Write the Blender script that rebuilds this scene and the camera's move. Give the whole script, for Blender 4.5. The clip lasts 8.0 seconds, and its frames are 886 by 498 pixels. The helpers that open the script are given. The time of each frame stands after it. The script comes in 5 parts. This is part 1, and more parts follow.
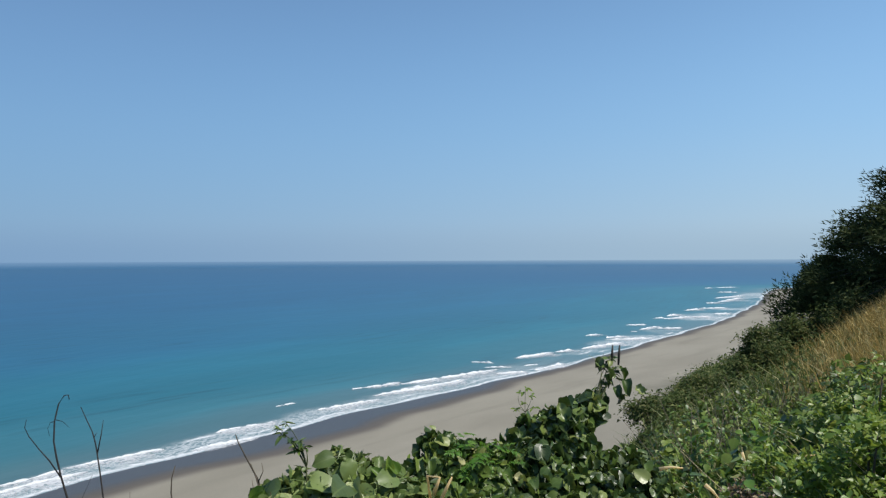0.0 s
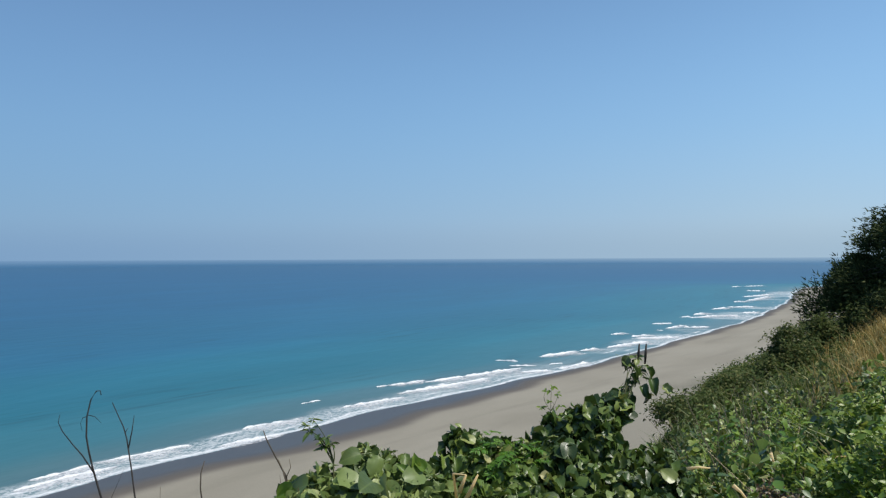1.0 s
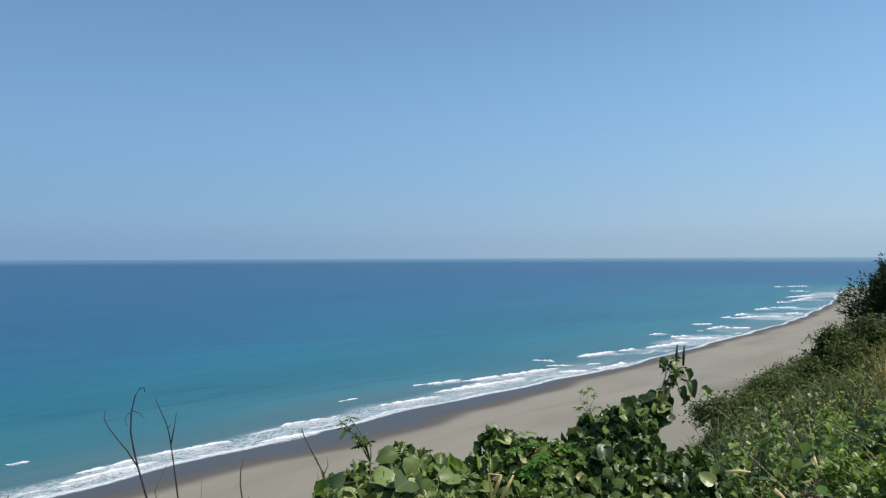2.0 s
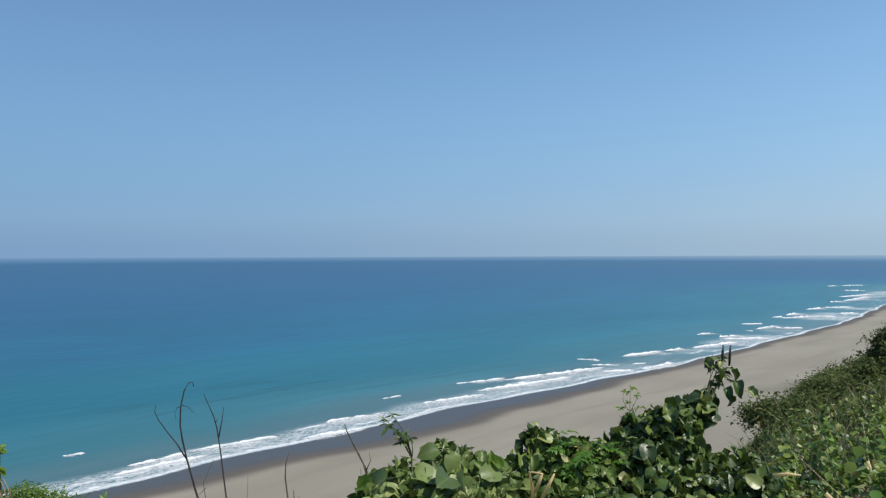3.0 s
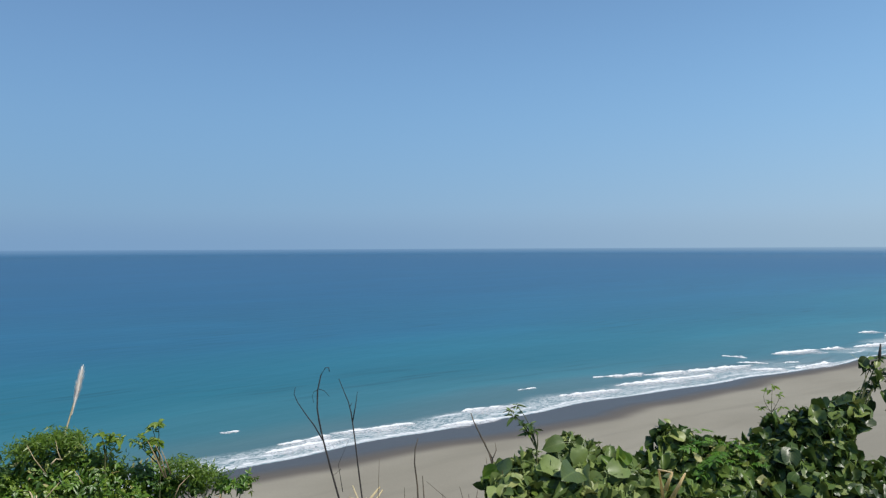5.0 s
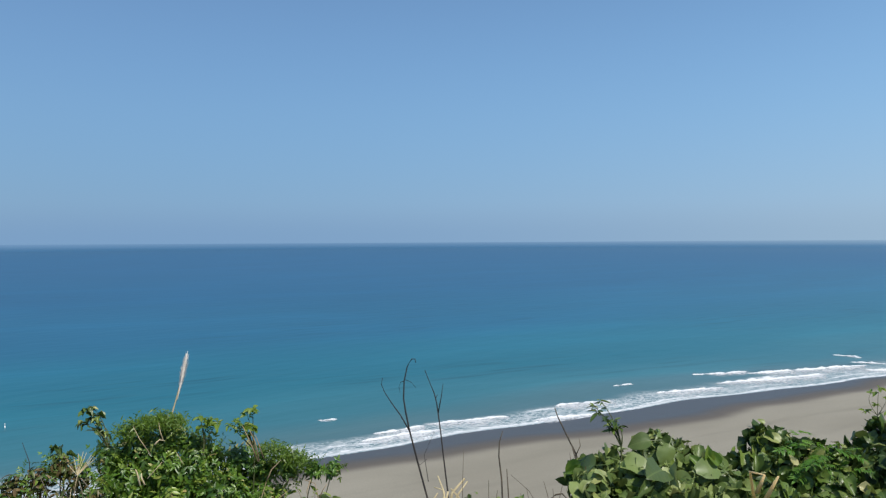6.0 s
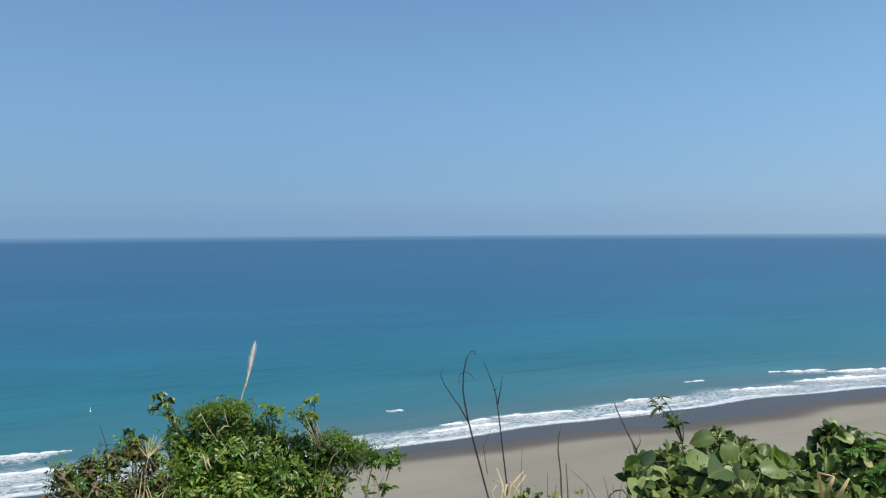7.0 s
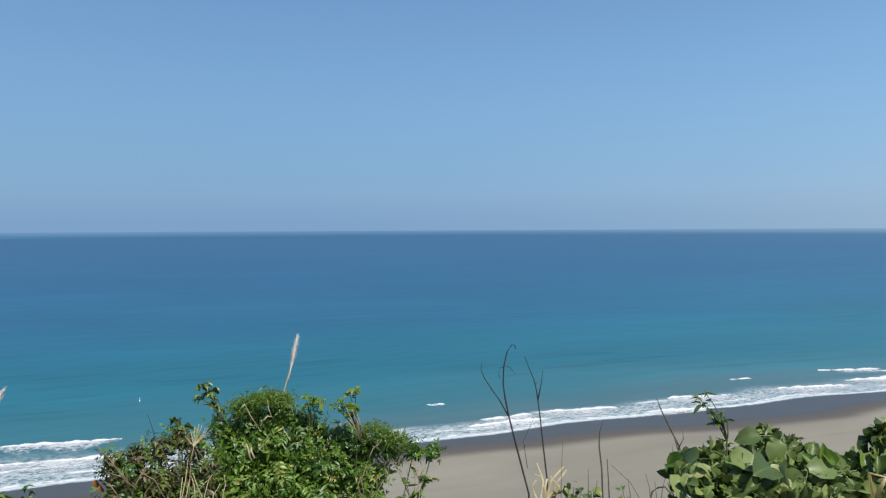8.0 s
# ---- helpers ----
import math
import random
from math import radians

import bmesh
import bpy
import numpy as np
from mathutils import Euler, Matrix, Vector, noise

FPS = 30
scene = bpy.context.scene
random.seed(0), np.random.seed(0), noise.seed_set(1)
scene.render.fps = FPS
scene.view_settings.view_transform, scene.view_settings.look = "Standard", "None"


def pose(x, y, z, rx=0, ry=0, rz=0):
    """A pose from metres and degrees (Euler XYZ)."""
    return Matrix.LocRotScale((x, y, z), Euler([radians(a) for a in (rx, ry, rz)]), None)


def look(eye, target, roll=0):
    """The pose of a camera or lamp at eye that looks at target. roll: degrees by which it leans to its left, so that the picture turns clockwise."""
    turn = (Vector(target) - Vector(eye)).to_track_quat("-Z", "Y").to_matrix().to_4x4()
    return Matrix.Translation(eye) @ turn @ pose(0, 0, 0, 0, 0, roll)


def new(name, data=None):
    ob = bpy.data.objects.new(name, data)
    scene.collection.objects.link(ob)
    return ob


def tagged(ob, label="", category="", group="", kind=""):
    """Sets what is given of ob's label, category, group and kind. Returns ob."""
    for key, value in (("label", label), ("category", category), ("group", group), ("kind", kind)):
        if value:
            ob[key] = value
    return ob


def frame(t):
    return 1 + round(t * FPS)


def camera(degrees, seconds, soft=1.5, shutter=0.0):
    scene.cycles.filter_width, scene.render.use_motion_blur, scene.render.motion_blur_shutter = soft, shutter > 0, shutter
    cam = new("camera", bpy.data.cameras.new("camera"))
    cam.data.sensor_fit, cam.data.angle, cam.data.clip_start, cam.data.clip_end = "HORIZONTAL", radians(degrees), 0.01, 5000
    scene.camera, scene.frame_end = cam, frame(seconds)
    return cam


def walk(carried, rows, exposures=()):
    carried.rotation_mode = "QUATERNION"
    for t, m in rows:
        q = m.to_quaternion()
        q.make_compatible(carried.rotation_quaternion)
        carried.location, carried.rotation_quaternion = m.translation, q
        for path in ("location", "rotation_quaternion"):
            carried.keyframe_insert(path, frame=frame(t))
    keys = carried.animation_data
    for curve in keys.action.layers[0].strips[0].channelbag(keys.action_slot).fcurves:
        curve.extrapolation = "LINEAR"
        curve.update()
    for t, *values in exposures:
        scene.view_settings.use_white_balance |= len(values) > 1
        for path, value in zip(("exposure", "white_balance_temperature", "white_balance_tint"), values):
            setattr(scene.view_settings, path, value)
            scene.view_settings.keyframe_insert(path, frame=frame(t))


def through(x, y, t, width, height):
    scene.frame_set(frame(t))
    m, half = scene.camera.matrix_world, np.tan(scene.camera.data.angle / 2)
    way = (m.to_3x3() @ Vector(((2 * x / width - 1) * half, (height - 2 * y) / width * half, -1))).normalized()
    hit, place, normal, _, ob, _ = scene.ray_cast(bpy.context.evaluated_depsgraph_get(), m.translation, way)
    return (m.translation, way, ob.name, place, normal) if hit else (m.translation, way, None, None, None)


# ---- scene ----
# ---- camera and its way: a slow pan on the spot, held at chest height on a hillside ----
EYE = 45.0                      # metres above the sea
cam = camera(61.3, 8.0, soft=1.3)


def row(t, x, y, z, turn, tilt, lean):
    """turn: degrees to the left of +y; tilt: up; lean: to the left."""
    return t, pose(x, y, EYE + z, 90 + tilt, 0, turn) @ pose(0, 0, 0, 0, 0, lean)


walk(cam, [
    row(0.0, 0.000, 0.000, 0.000, 21.00, 0.39, -0.25),
    row(0.5, -0.003, -0.003, 0.000, 21.89, 0.27, -0.26),
    row(1.0, -0.002, -0.005, 0.000, 22.86, 0.26, -0.26),
    row(1.5, 0.001, -0.009, 0.003, 24.12, 0.22, -0.24),
    row(3.0, 0.012, -0.017, 0.004, 28.99, 0.08, -0.21),
    row(3.5, 0.019, -0.019, 0.006, 30.52, -0.17, -0.22),
    row(4.0, 0.019, -0.016, 0.003, 32.20, -0.28, -0.25),
    row(4.5, 0.019, -0.011, 0.000, 35.52, -0.31, -0.23),
    row(5.0, 0.031, -0.003, 0.002, 39.31, -0.53, -0.26),
    row(6.5, 0.057, 0.025, 0.000, 49.35, -1.27, -0.35),
    row(7.0, 0.063, 0.035, -0.002, 51.56, -1.53, -0.36),
    row(7.5, 0.065, 0.040, -0.005, 53.36, -1.72, -0.34),
    row(8.0, 0.063, 0.038, -0.005, 54.72, -1.94, -0.31),
], exposures=[(0.0, 0.26), (5.0, 0.26), (8.0, 0.32)])

# ---- light: clear sky, high sun to the right of the view ----
SUN_UP, SUN_ROUND = radians(58), radians(88)
world = bpy.data.worlds.new("sky")
scene.world = world
world.use_nodes = True
wn = world.node_tree
sky = wn.nodes.new("ShaderNodeTexSky")
sky.sky_type, sky.sun_disc = "NISHITA", False
sky.sun_elevation, sky.sun_rotation = SUN_UP, SUN_ROUND
sky.altitude, sky.air_density, sky.dust_density, sky.ozone_density = 50, 1.1, 0.5, 3.5
# a veil of sea haze that thins out with height, the same all round
lookup = wn.nodes.new("ShaderNodeTexCoord")
split = wn.nodes.new("ShaderNodeSeparateXYZ")
veil = wn.nodes.new("ShaderNodeMapRange")
veil.interpolation_type = "SMOOTHSTEP"
for socket, value in zip(veil.inputs[1:5], (-0.02, 0.45, 0.86, 0.15)):
    socket.default_value = value
haze = wn.nodes.new("ShaderNodeMix")
haze.data_type = "RGBA"
def tint_of(stops):
    ramp = wn.nodes.new("ShaderNodeValToRGB")
    while len(ramp.color_ramp.elements) < len(stops):
        ramp.color_ramp.elements.new(0.5)
    for e, (at, colour) in zip(ramp.color_ramp.elements, stops):
        e.position, e.color = at, (*colour, 1)
    wn.links.new(split.outputs["Z"], ramp.inputs[0])
    return ramp


# greyer at the horizon and towards the sun, bluer above and away from it
sunward = tint_of([(0.0, (0.262, 0.366, 0.468)), (0.16, (0.198, 0.376, 0.590)), (0.40, (0.150, 0.405, 0.760))])
leeward = tint_of([(0.0, (0.148, 0.320, 0.562)), (0.16, (0.128, 0.315, 0.592)), (0.40, (0.066, 0.268, 0.625))])
tint = wn.nodes.new("ShaderNodeMix")
tint.data_type = "RGBA"
share = wn.nodes.new("ShaderNodeMapRange")
for socket, value in zip(share.inputs[1:5], (-0.9, 0.1, 0.0, 1.0)):
    socket.default_value = value
wn.links.new(share.outputs[0], tint.inputs[0])
wn.links.new(leeward.outputs[0], tint.inputs[6])
wn.links.new(sunward.outputs[0], tint.inputs[7])
glow = wn.nodes.new("ShaderNodeVectorMath")     # the veil is brighter towards the sun
glow.operation = "DOT_PRODUCT"
glow.inputs[1].default_value = (math.sin(SUN_ROUND), math.cos(SUN_ROUND), 0)
facing = wn.nodes.new("ShaderNodeMapRange")
for socket, value in zip(facing.inputs[1:5], (-0.95, 1.0, 9.3, 18.5)):
    socket.default_value = value
scaled = wn.nodes.new("ShaderNodeVectorMath")
scaled.operation = "SCALE"
wn.links.new(lookup.outputs["Generated"], glow.inputs[0])
wn.links.new(glow.outputs["Value"], facing.inputs[0])
wn.links.new(glow.outputs["Value"], share.inputs[0])
wn.links.new(tint.outputs[2], scaled.inputs[0])
wn.links.new(facing.outputs[0], scaled.inputs["Scale"])
wn.links.new(scaled.outputs[0], haze.inputs[7])
wn.links.new(lookup.outputs["Generated"], split.inputs[0])
wn.links.new(split.outputs["Z"], veil.inputs[0])
wn.links.new(veil.outputs[0], haze.inputs[0])
wn.links.new(sky.outputs["Color"], haze.inputs[6])
wn.links.new(haze.outputs[2], wn.nodes["Background"].inputs["Color"])
wn.nodes["Background"].inputs["Strength"].default_value = 0.09
sun = new("sun", bpy.data.lights.new("sun", "SUN"))
sun.data.energy, sun.data.angle, sun.data.color = 4.0, radians(0.53), (1.0, 0.95, 0.87)
toward_sun = Vector((math.sin(SUN_ROUND) * math.cos(SUN_UP), math.cos(SUN_ROUND) * math.cos(SUN_UP), math.sin(SUN_UP)))
sun.matrix_world = look((60, 0, 120), Vector((60, 0, 120)) - toward_sun)


# ---- materials ----
class Nodes:
    """A small writer of node materials."""

    def __init__(self, name):
        self.mat = bpy.data.materials.new(name)
        self.mat.use_nodes = True
        self.tree = self.mat.node_tree
        self.bsdf = self.tree.nodes["Principled BSDF"]
        self.out = self.tree.nodes["Material Output"]

    def add(self, kind, **settings):
        n = self.tree.nodes.new("ShaderNode" + kind)
        for key, value in settings.items():
            setattr(n, key, value)
        return n

    def set(self, socket, value):
        if isinstance(value, bpy.types.NodeSocket):
            self.tree.links.new(value, socket)
        else:
            socket.default_value = value

    def math(self, op, a, b=0.0, c=0.0):
        n = self.add("Math", operation=op)
        for socket, value in zip(n.inputs, (a, b, c)):
            self.set(socket, value)
        return n.outputs[0]

    def step(self, value, low, high, to_low=0.0, to_high=1.0):
        n = self.add("MapRange", interpolation_type="SMOOTHSTEP")
        for socket, v in zip(n.inputs[:5], (value, low, high, to_low, to_high)):
            self.set(socket, v)
        return n.outputs[0]

    def noise(self, vector, scale, detail=3.0, rough=0.5, squash=(1, 1, 1), shift=(0, 0, 0)):
        m = self.add("Mapping")
        self.set(m.inputs["Vector"], vector)
        m.inputs["Scale"].default_value, m.inputs["Location"].default_value = squash, shift
        n = self.add("TexNoise")
        self.set(n.inputs["Vector"], m.outputs[0])
        n.inputs["Scale"].default_value, n.inputs["Detail"].default_value, n.inputs["Roughness"].default_value = scale, detail, rough
        return n.outputs[0]

    def mix(self, factor, a, b):
        n = self.add("Mix", data_type="RGBA")
        self.set(n.inputs[0], factor)
        for socket, v in ((n.inputs[6], a), (n.inputs[7], b)):
            self.set(socket, v if isinstance(v, bpy.types.NodeSocket) else (*v, 1))
        return n.outputs[2]

    def ramp(self, value, stops):
        n = self.add("ValToRGB")
        self.set(n.inputs[0], value)
        while len(n.color_ramp.elements) < len(stops):
            n.color_ramp.elements.new(0.5)
        for e, (at, colour) in zip(n.color_ramp.elements, stops):
            e.position, e.color = at, (*colour, 1)
        return n.outputs[0]

    def bump(self, height, strength, distance):
        n = self.add("Bump")
        self.set(n.inputs["Height"], height)
        n.inputs["Strength"].default_value, n.inputs["Distance"].default_value = strength, distance
        self.tree.links.new(n.outputs[0], self.bsdf.inputs["Normal"])
        return n.outputs[0]

    def place(self):
        return self.add("NewGeometry").outputs["Position"]

    def uv(self):
        m = self.add("UVMap")
        s = self.add("SeparateXYZ")
        self.tree.links.new(m.outputs[0], s.inputs[0])
        return m.outputs[0], s.outputs[0], s.outputs[1]

    def own(self, single):
        """A random number for each object, or for each piece of a joined mesh."""
        return self.add("ObjectInfo").outputs["Random"] if single else self.add("NewGeometry").outputs["Random Per Island"]


def sea_material():
    # the map holds metres along the shore and metres off it
    n = Nodes("sea_water")
    uv, along, off = n.uv()
    wide = n.noise(uv, 0.006, 3, squash=(0.35, 1, 1))
    reach = n.math("ADD", off, n.math("MULTIPLY", n.math("SUBTRACT", wide, 0.5), 170.0))
    depth = n.math("DIVIDE", reach, 1000.0)
    water = n.ramp(depth, [(0.0, (0.062, 0.136, 0.150)), (0.02, (0.032, 0.134, 0.162)), (0.07, (0.012, 0.118, 0.157)), (0.135, (0.008, 0.109, 0.160)),
                           (0.20, (0.007, 0.092, 0.162)), (0.45, (0.005, 0.075, 0.155)), (1.0, (0.007, 0.070, 0.152))])
    streak = n.noise(uv, 0.02, 5, 0.6, squash=(0.25, 1, 1))
    ripple = n.noise(uv, 0.24, 3, 0.55, squash=(0.10, 1, 1), shift=(0, 31, 0))
    calm = n.step(n.noise(uv, 0.011, 2, 0.5, squash=(0.4, 1, 1), shift=(17, 3, 0)), 0.40, 0.62)
    dark_lines = n.math("SUBTRACT", 1.0, n.math("MULTIPLY", n.step(ripple, 0.50, 0.70, 0.0, 0.34), calm))
    streaks = n.math("MULTIPLY", n.step(streak, 0.42, 0.72, 0.92, 1.12), dark_lines)
    tone = n.add("Mix", data_type="RGBA", blend_type="MULTIPLY")
    tone.inputs[0].default_value = 1.0
    n.set(tone.inputs[6], water)
    c = n.add("CombineColor")
    for s in c.inputs:
        n.set(s, streaks)
    n.set(tone.inputs[7], c.outputs[0])
    # wash of foam: wider and more broken farther up the coast
    zone = n.math("ADD", n.math("MULTIPLY", n.math("MAXIMUM", n.math("SUBTRACT", along, 150.0), 0.0), 0.055), 14.0)
    zone = n.math("ADD", zone, n.math("MULTIPLY", n.math("MAXIMUM", n.math("SUBTRACT", 75.0, along), 0.0), 0.16))
    zone = n.math("MINIMUM", zone, 34.0)
    ragged = n.noise(uv, 0.022, 4, 0.6, squash=(1, 1.6, 1))
    inner = n.math("DIVIDE", off, n.math("MULTIPLY", zone, n.math("ADD", 0.35, n.math("MULTIPLY", ragged, 1.3))))
    cover = n.step(inner, 0.55, 1.05, 1.0, 0.0)
    gaps = n.step(n.noise(uv, 0.021, 3, 0.55, squash=(1, 0.35, 1), shift=(3, 8, 0)), 0.44, 0.58)
    cover = n.math("MULTIPLY", cover, n.math("MAXIMUM", gaps, n.step(along, 190.0, 330.0, 1.0, 0.12)))
    lace = n.noise(uv, 0.75, 5, 0.65, squash=(0.5, 1, 1))
    wander = n.math("MULTIPLY", n.math("SUBTRACT", n.noise(uv, 0.035, 3, 0.5, squash=(1, 0.15, 1)), 0.5), 9.0)
    warped = n.math("ADD", n.math("ADD", off, wander), n.math("MULTIPLY", lace, 1.6))
    lines_of_foam = 0.0
    for place, broken, shift in ((2.6, 0.34, 11), (7.0, 0.46, 23), (12.0, 0.50, 37), (19.0, 0.55, 51)):
        near = n.step(n.math("ABSOLUTE", n.math("SUBTRACT", warped, place)), 0.25, 1.25, 1.0, 0.0)
        here = n.step(n.noise(uv, 0.03, 2, 0.5, squash=(1, 0.02, 1), shift=(shift, 0, 0)), broken, broken + 0.10)
        lines_of_foam = n.math("MAXIMUM", lines_of_foam, n.math("MULTIPLY", near, here))
    knots = n.noise(uv, 0.62, 5, 0.62, squash=(0.75, 1, 1), shift=(9, 4, 0))
    net = n.step(n.math("ABSOLUTE", n.math("SUBTRACT", knots, 0.5)), 0.010, 0.080, 0.62, 0.0)
    web = n.math("MULTIPLY", n.math("MAXIMUM", net, n.step(lace, 0.50, 0.72, 0.0, 0.70)), cover)
    edge = n.step(n.math("ABSOLUTE", n.math("SUBTRACT", off, n.math("MULTIPLY", lace, 2.4))), 0.2, 1.1, 0.8, 0.0)
    foam = n.math("MAXIMUM", n.math("MAXIMUM", web, edge), n.math("MULTIPLY", n.math("MULTIPLY", lines_of_foam, n.step(cover, 0.0, 0.3)), n.math("ADD", 0.42, n.math("MULTIPLY", n.step(knots, 0.42, 0.56), 0.58))))
    milky = n.math("MULTIPLY", cover, 0.24)
    colour = n.mix(milky, tone.outputs[2], (0.26, 0.33, 0.34))
    colour = n.mix(foam, colour, (0.62, 0.63, 0.635))
    n.set(n.bsdf.inputs["Base Color"], colour)
    n.set(n.bsdf.inputs["Roughness"], n.math("ADD", 0.30, n.math("MULTIPLY", foam, 0.5)))
    n.bsdf.inputs["IOR"].default_value = 1.33
    n.bsdf.inputs["Specular IOR Level"].default_value = 0.14
    small = n.noise(n.place(), 0.13, 3, 0.5, squash=(1, 0.45, 1))
    n.bump(n.math("ADD", small, n.math("MULTIPLY", foam, 0.4)), 0.35, 0.5)
    return n.mat


def foam_material():
    n = Nodes("breaking_foam")
    grain = n.noise(n.place(), 2.2, 6, 0.7)
    n.set(n.bsdf.inputs["Base Color"], n.ramp(grain, [(0.25, (0.52, 0.56, 0.57)), (0.6, (0.66, 0.66, 0.66))]))
    n.bsdf.inputs["Roughness"].default_value = 0.75
    n.bump(grain, 0.8, 0.3)
    return n.mat


def land_material():
    # the map holds metres along the shore and metres inland from the water's edge
    n = Nodes("sand_and_soil")
    uv, along, inland = n.uv()
    big = n.noise(uv, 0.03, 4, 0.55, squash=(0.5, 1, 1))
    fine = n.noise(n.place(), 3.0, 5, 0.6)
    sand = n.mix(n.step(big, 0.35, 0.65), (0.212, 0.192, 0.147), (0.256, 0.234, 0.182))
    band = n.noise(uv, 0.16, 3, 0.5, squash=(0.12, 1, 1), shift=(5, 2, 0))
    sand = n.mix(n.step(band, 0.5, 0.72, 0.0, 0.5), sand, (0.185, 0.167, 0.127))
    sand = n.mix(n.step(fine, 0.4, 0.7, 0.0, 0.35), sand, (0.178, 0.160, 0.120))
    bulge = n.math("POWER", n.math("DIVIDE", n.math("SUBTRACT", along, 165.0), 80.0), 2.0)
    reach = n.math("ADD", 8.0, n.math("MULTIPLY", n.math("POWER", 2.718, n.math("MULTIPLY", bulge, -1.0)), 15.0))
    near_end = n.math("POWER", n.math("DIVIDE", n.math("SUBTRACT", along, 5.0), 55.0), 2.0)
    reach = n.math("ADD", reach, n.math("MULTIPLY", n.math("POWER", 2.718, n.math("MULTIPLY", near_end, -1.0)), 11.0))
    wavy = n.math("MULTIPLY", n.math("SUBTRACT", n.noise(uv, 0.045, 3, squash=(1, 0.2, 1)), 0.5), 6.0)
    wet = n.step(n.math("SUBTRACT", n.math("ADD", inland, wavy), reach), -4.5, 1.2, 1.0, 0.0)
    soaked = n.step(n.math("SUBTRACT", n.math("ADD", inland, wavy), reach), -12.0, -3.0, 1.0, 0.0)
    damp = n.mix(soaked, (0.094, 0.080, 0.064), (0.064, 0.068, 0.071))
    beach = n.mix(wet, sand, damp)
    soil = n.mix(n.step(n.noise(n.place(), 0.9, 5, 0.65), 0.35, 0.65), (0.020, 0.026, 0.010), (0.062, 0.055, 0.026))
    back = n.math("MULTIPLY", n.math("MAXIMUM", n.math("SUBTRACT", 240.0, along), 0.0), 0.6)
    green = n.step(n.math("ADD", n.math("SUBTRACT", inland, n.math("MINIMUM", back, 40.0)), n.math("MULTIPLY", n.math("SUBTRACT", n.noise(n.place(), 0.08, 5, 0.65), 0.5), 30.0)), 48.0, 84.0)
    n.set(n.bsdf.inputs["Base Color"], n.mix(green, beach, soil))
    n.set(n.bsdf.inputs["Roughness"], n.math("SUBTRACT", 0.92, n.math("MULTIPLY", n.math("MAXIMUM", n.math("MULTIPLY", wet, 0.3), soaked), 0.46)))
    n.bsdf.inputs["Specular IOR Level"].default_value = 0.36
    n.bump(fine, 0.35, 0.12)
    return n.mat


def leaf_material(name, stops, single, through=0.24, gloss=0.44, veins=True, spots=(0.10, 0.12, 0.03), shine=0.5):
    n = Nodes(name)
    rnd = n.own(single)
    colour = n.ramp(rnd, stops)
    if veins:
        uv, across, up = n.uv()
        side = n.math("ABSOLUTE", n.math("SUBTRACT", across, 0.5))
        rib = n.step(side, 0.012, 0.035, 1.0, 0.0)
        saw = n.math("FRACT", n.math("SUBTRACT", n.math("MULTIPLY", up, 7.0), n.math("MULTIPLY", side, 6.0)))
        lateral = n.step(n.math("ABSOLUTE", n.math("SUBTRACT", saw, 0.5)), 0.02, 0.10, 0.55, 0.0)
        colour = n.mix(n.math("MULTIPLY", n.math("MAXIMUM", rib, lateral), 0.45), colour, (0.14, 0.19, 0.05))
    blotch = n.noise(n.place(), 28.0, 4, 0.6)
    colour = n.mix(n.step(blotch, 0.45, 0.8, 0.0, 0.45), colour, spots)
    n.set(n.bsdf.inputs["Base Color"], colour)
    n.bsdf.inputs["Roughness"].default_value = gloss
    n.bsdf.inputs["Specular IOR Level"].default_value = shine
    n.bump(blotch, 0.25, 0.004)
    glow = n.add("BsdfTranslucent")
    lively = n.add("HueSaturation")
    lively.inputs["Value"].default_value, lively.inputs["Hue"].default_value = 2.1, 0.485
    n.set(lively.inputs["Color"], colour)
    n.set(glow.inputs["Color"], lively.outputs[0])
    both = n.add("MixShader")
    both.inputs[0].default_value = through
    n.set(both.inputs[1], n.bsdf.outputs[0])
    n.set(both.inputs[2], glow.outputs[0])
    n.set(n.out.inputs["Surface"], both.outputs[0])
    return n.mat


def plain_material(name, dark, light, scale=20.0, rough=0.8):
    n = Nodes(name)
    grain = n.noise(n.place(), scale, 5, 0.65)
    n.set(n.bsdf.inputs["Base Color"], n.mix(n.step(grain, 0.3, 0.7), dark, light))
    n.bsdf.inputs["Roughness"].default_value = rough
    n.bump(grain, 0.4, 0.0012)
    return n.mat


SEA, FOAM, LAND = sea_material(), foam_material(), land_material()
VINE_STOPS = [(0.0, (0.020, 0.042, 0.007)), (0.30, (0.048, 0.090, 0.014)), (0.65, (0.098, 0.154, 0.025)), (0.88, (0.180, 0.230, 0.050)), (0.97, (0.27, 0.29, 0.10)), (1.0, (0.38, 0.35, 0.16))]
BUSH_STOPS = [(0.0, (0.030, 0.080, 0.009)), (0.4, (0.074, 0.158, 0.016)), (0.80, (0.148, 0.238, 0.028)), (0.95, (0.215, 0.275, 0.045)), (1.0, (0.34, 0.29, 0.11))]
DRY_STOPS = [(0.0, (0.100, 0.116, 0.026)), (0.35, (0.225, 0.160, 0.040)), (0.65, (0.335, 0.250, 0.072)), (1.0, (0.50, 0.41, 0.17))]
GRASS_STOPS = [(0.0, (0.034, 0.066, 0.014)), (0.5, (0.080, 0.125, 0.026)), (0.82, (0.17, 0.19, 0.055)), (1.0, (0.38, 0.33, 0.16))]
TREE_STOPS = [(0.0, (0.018, 0.033, 0.012)), (0.6, (0.038, 0.058, 0.020)), (1.0, (0.080, 0.094, 0.036))]
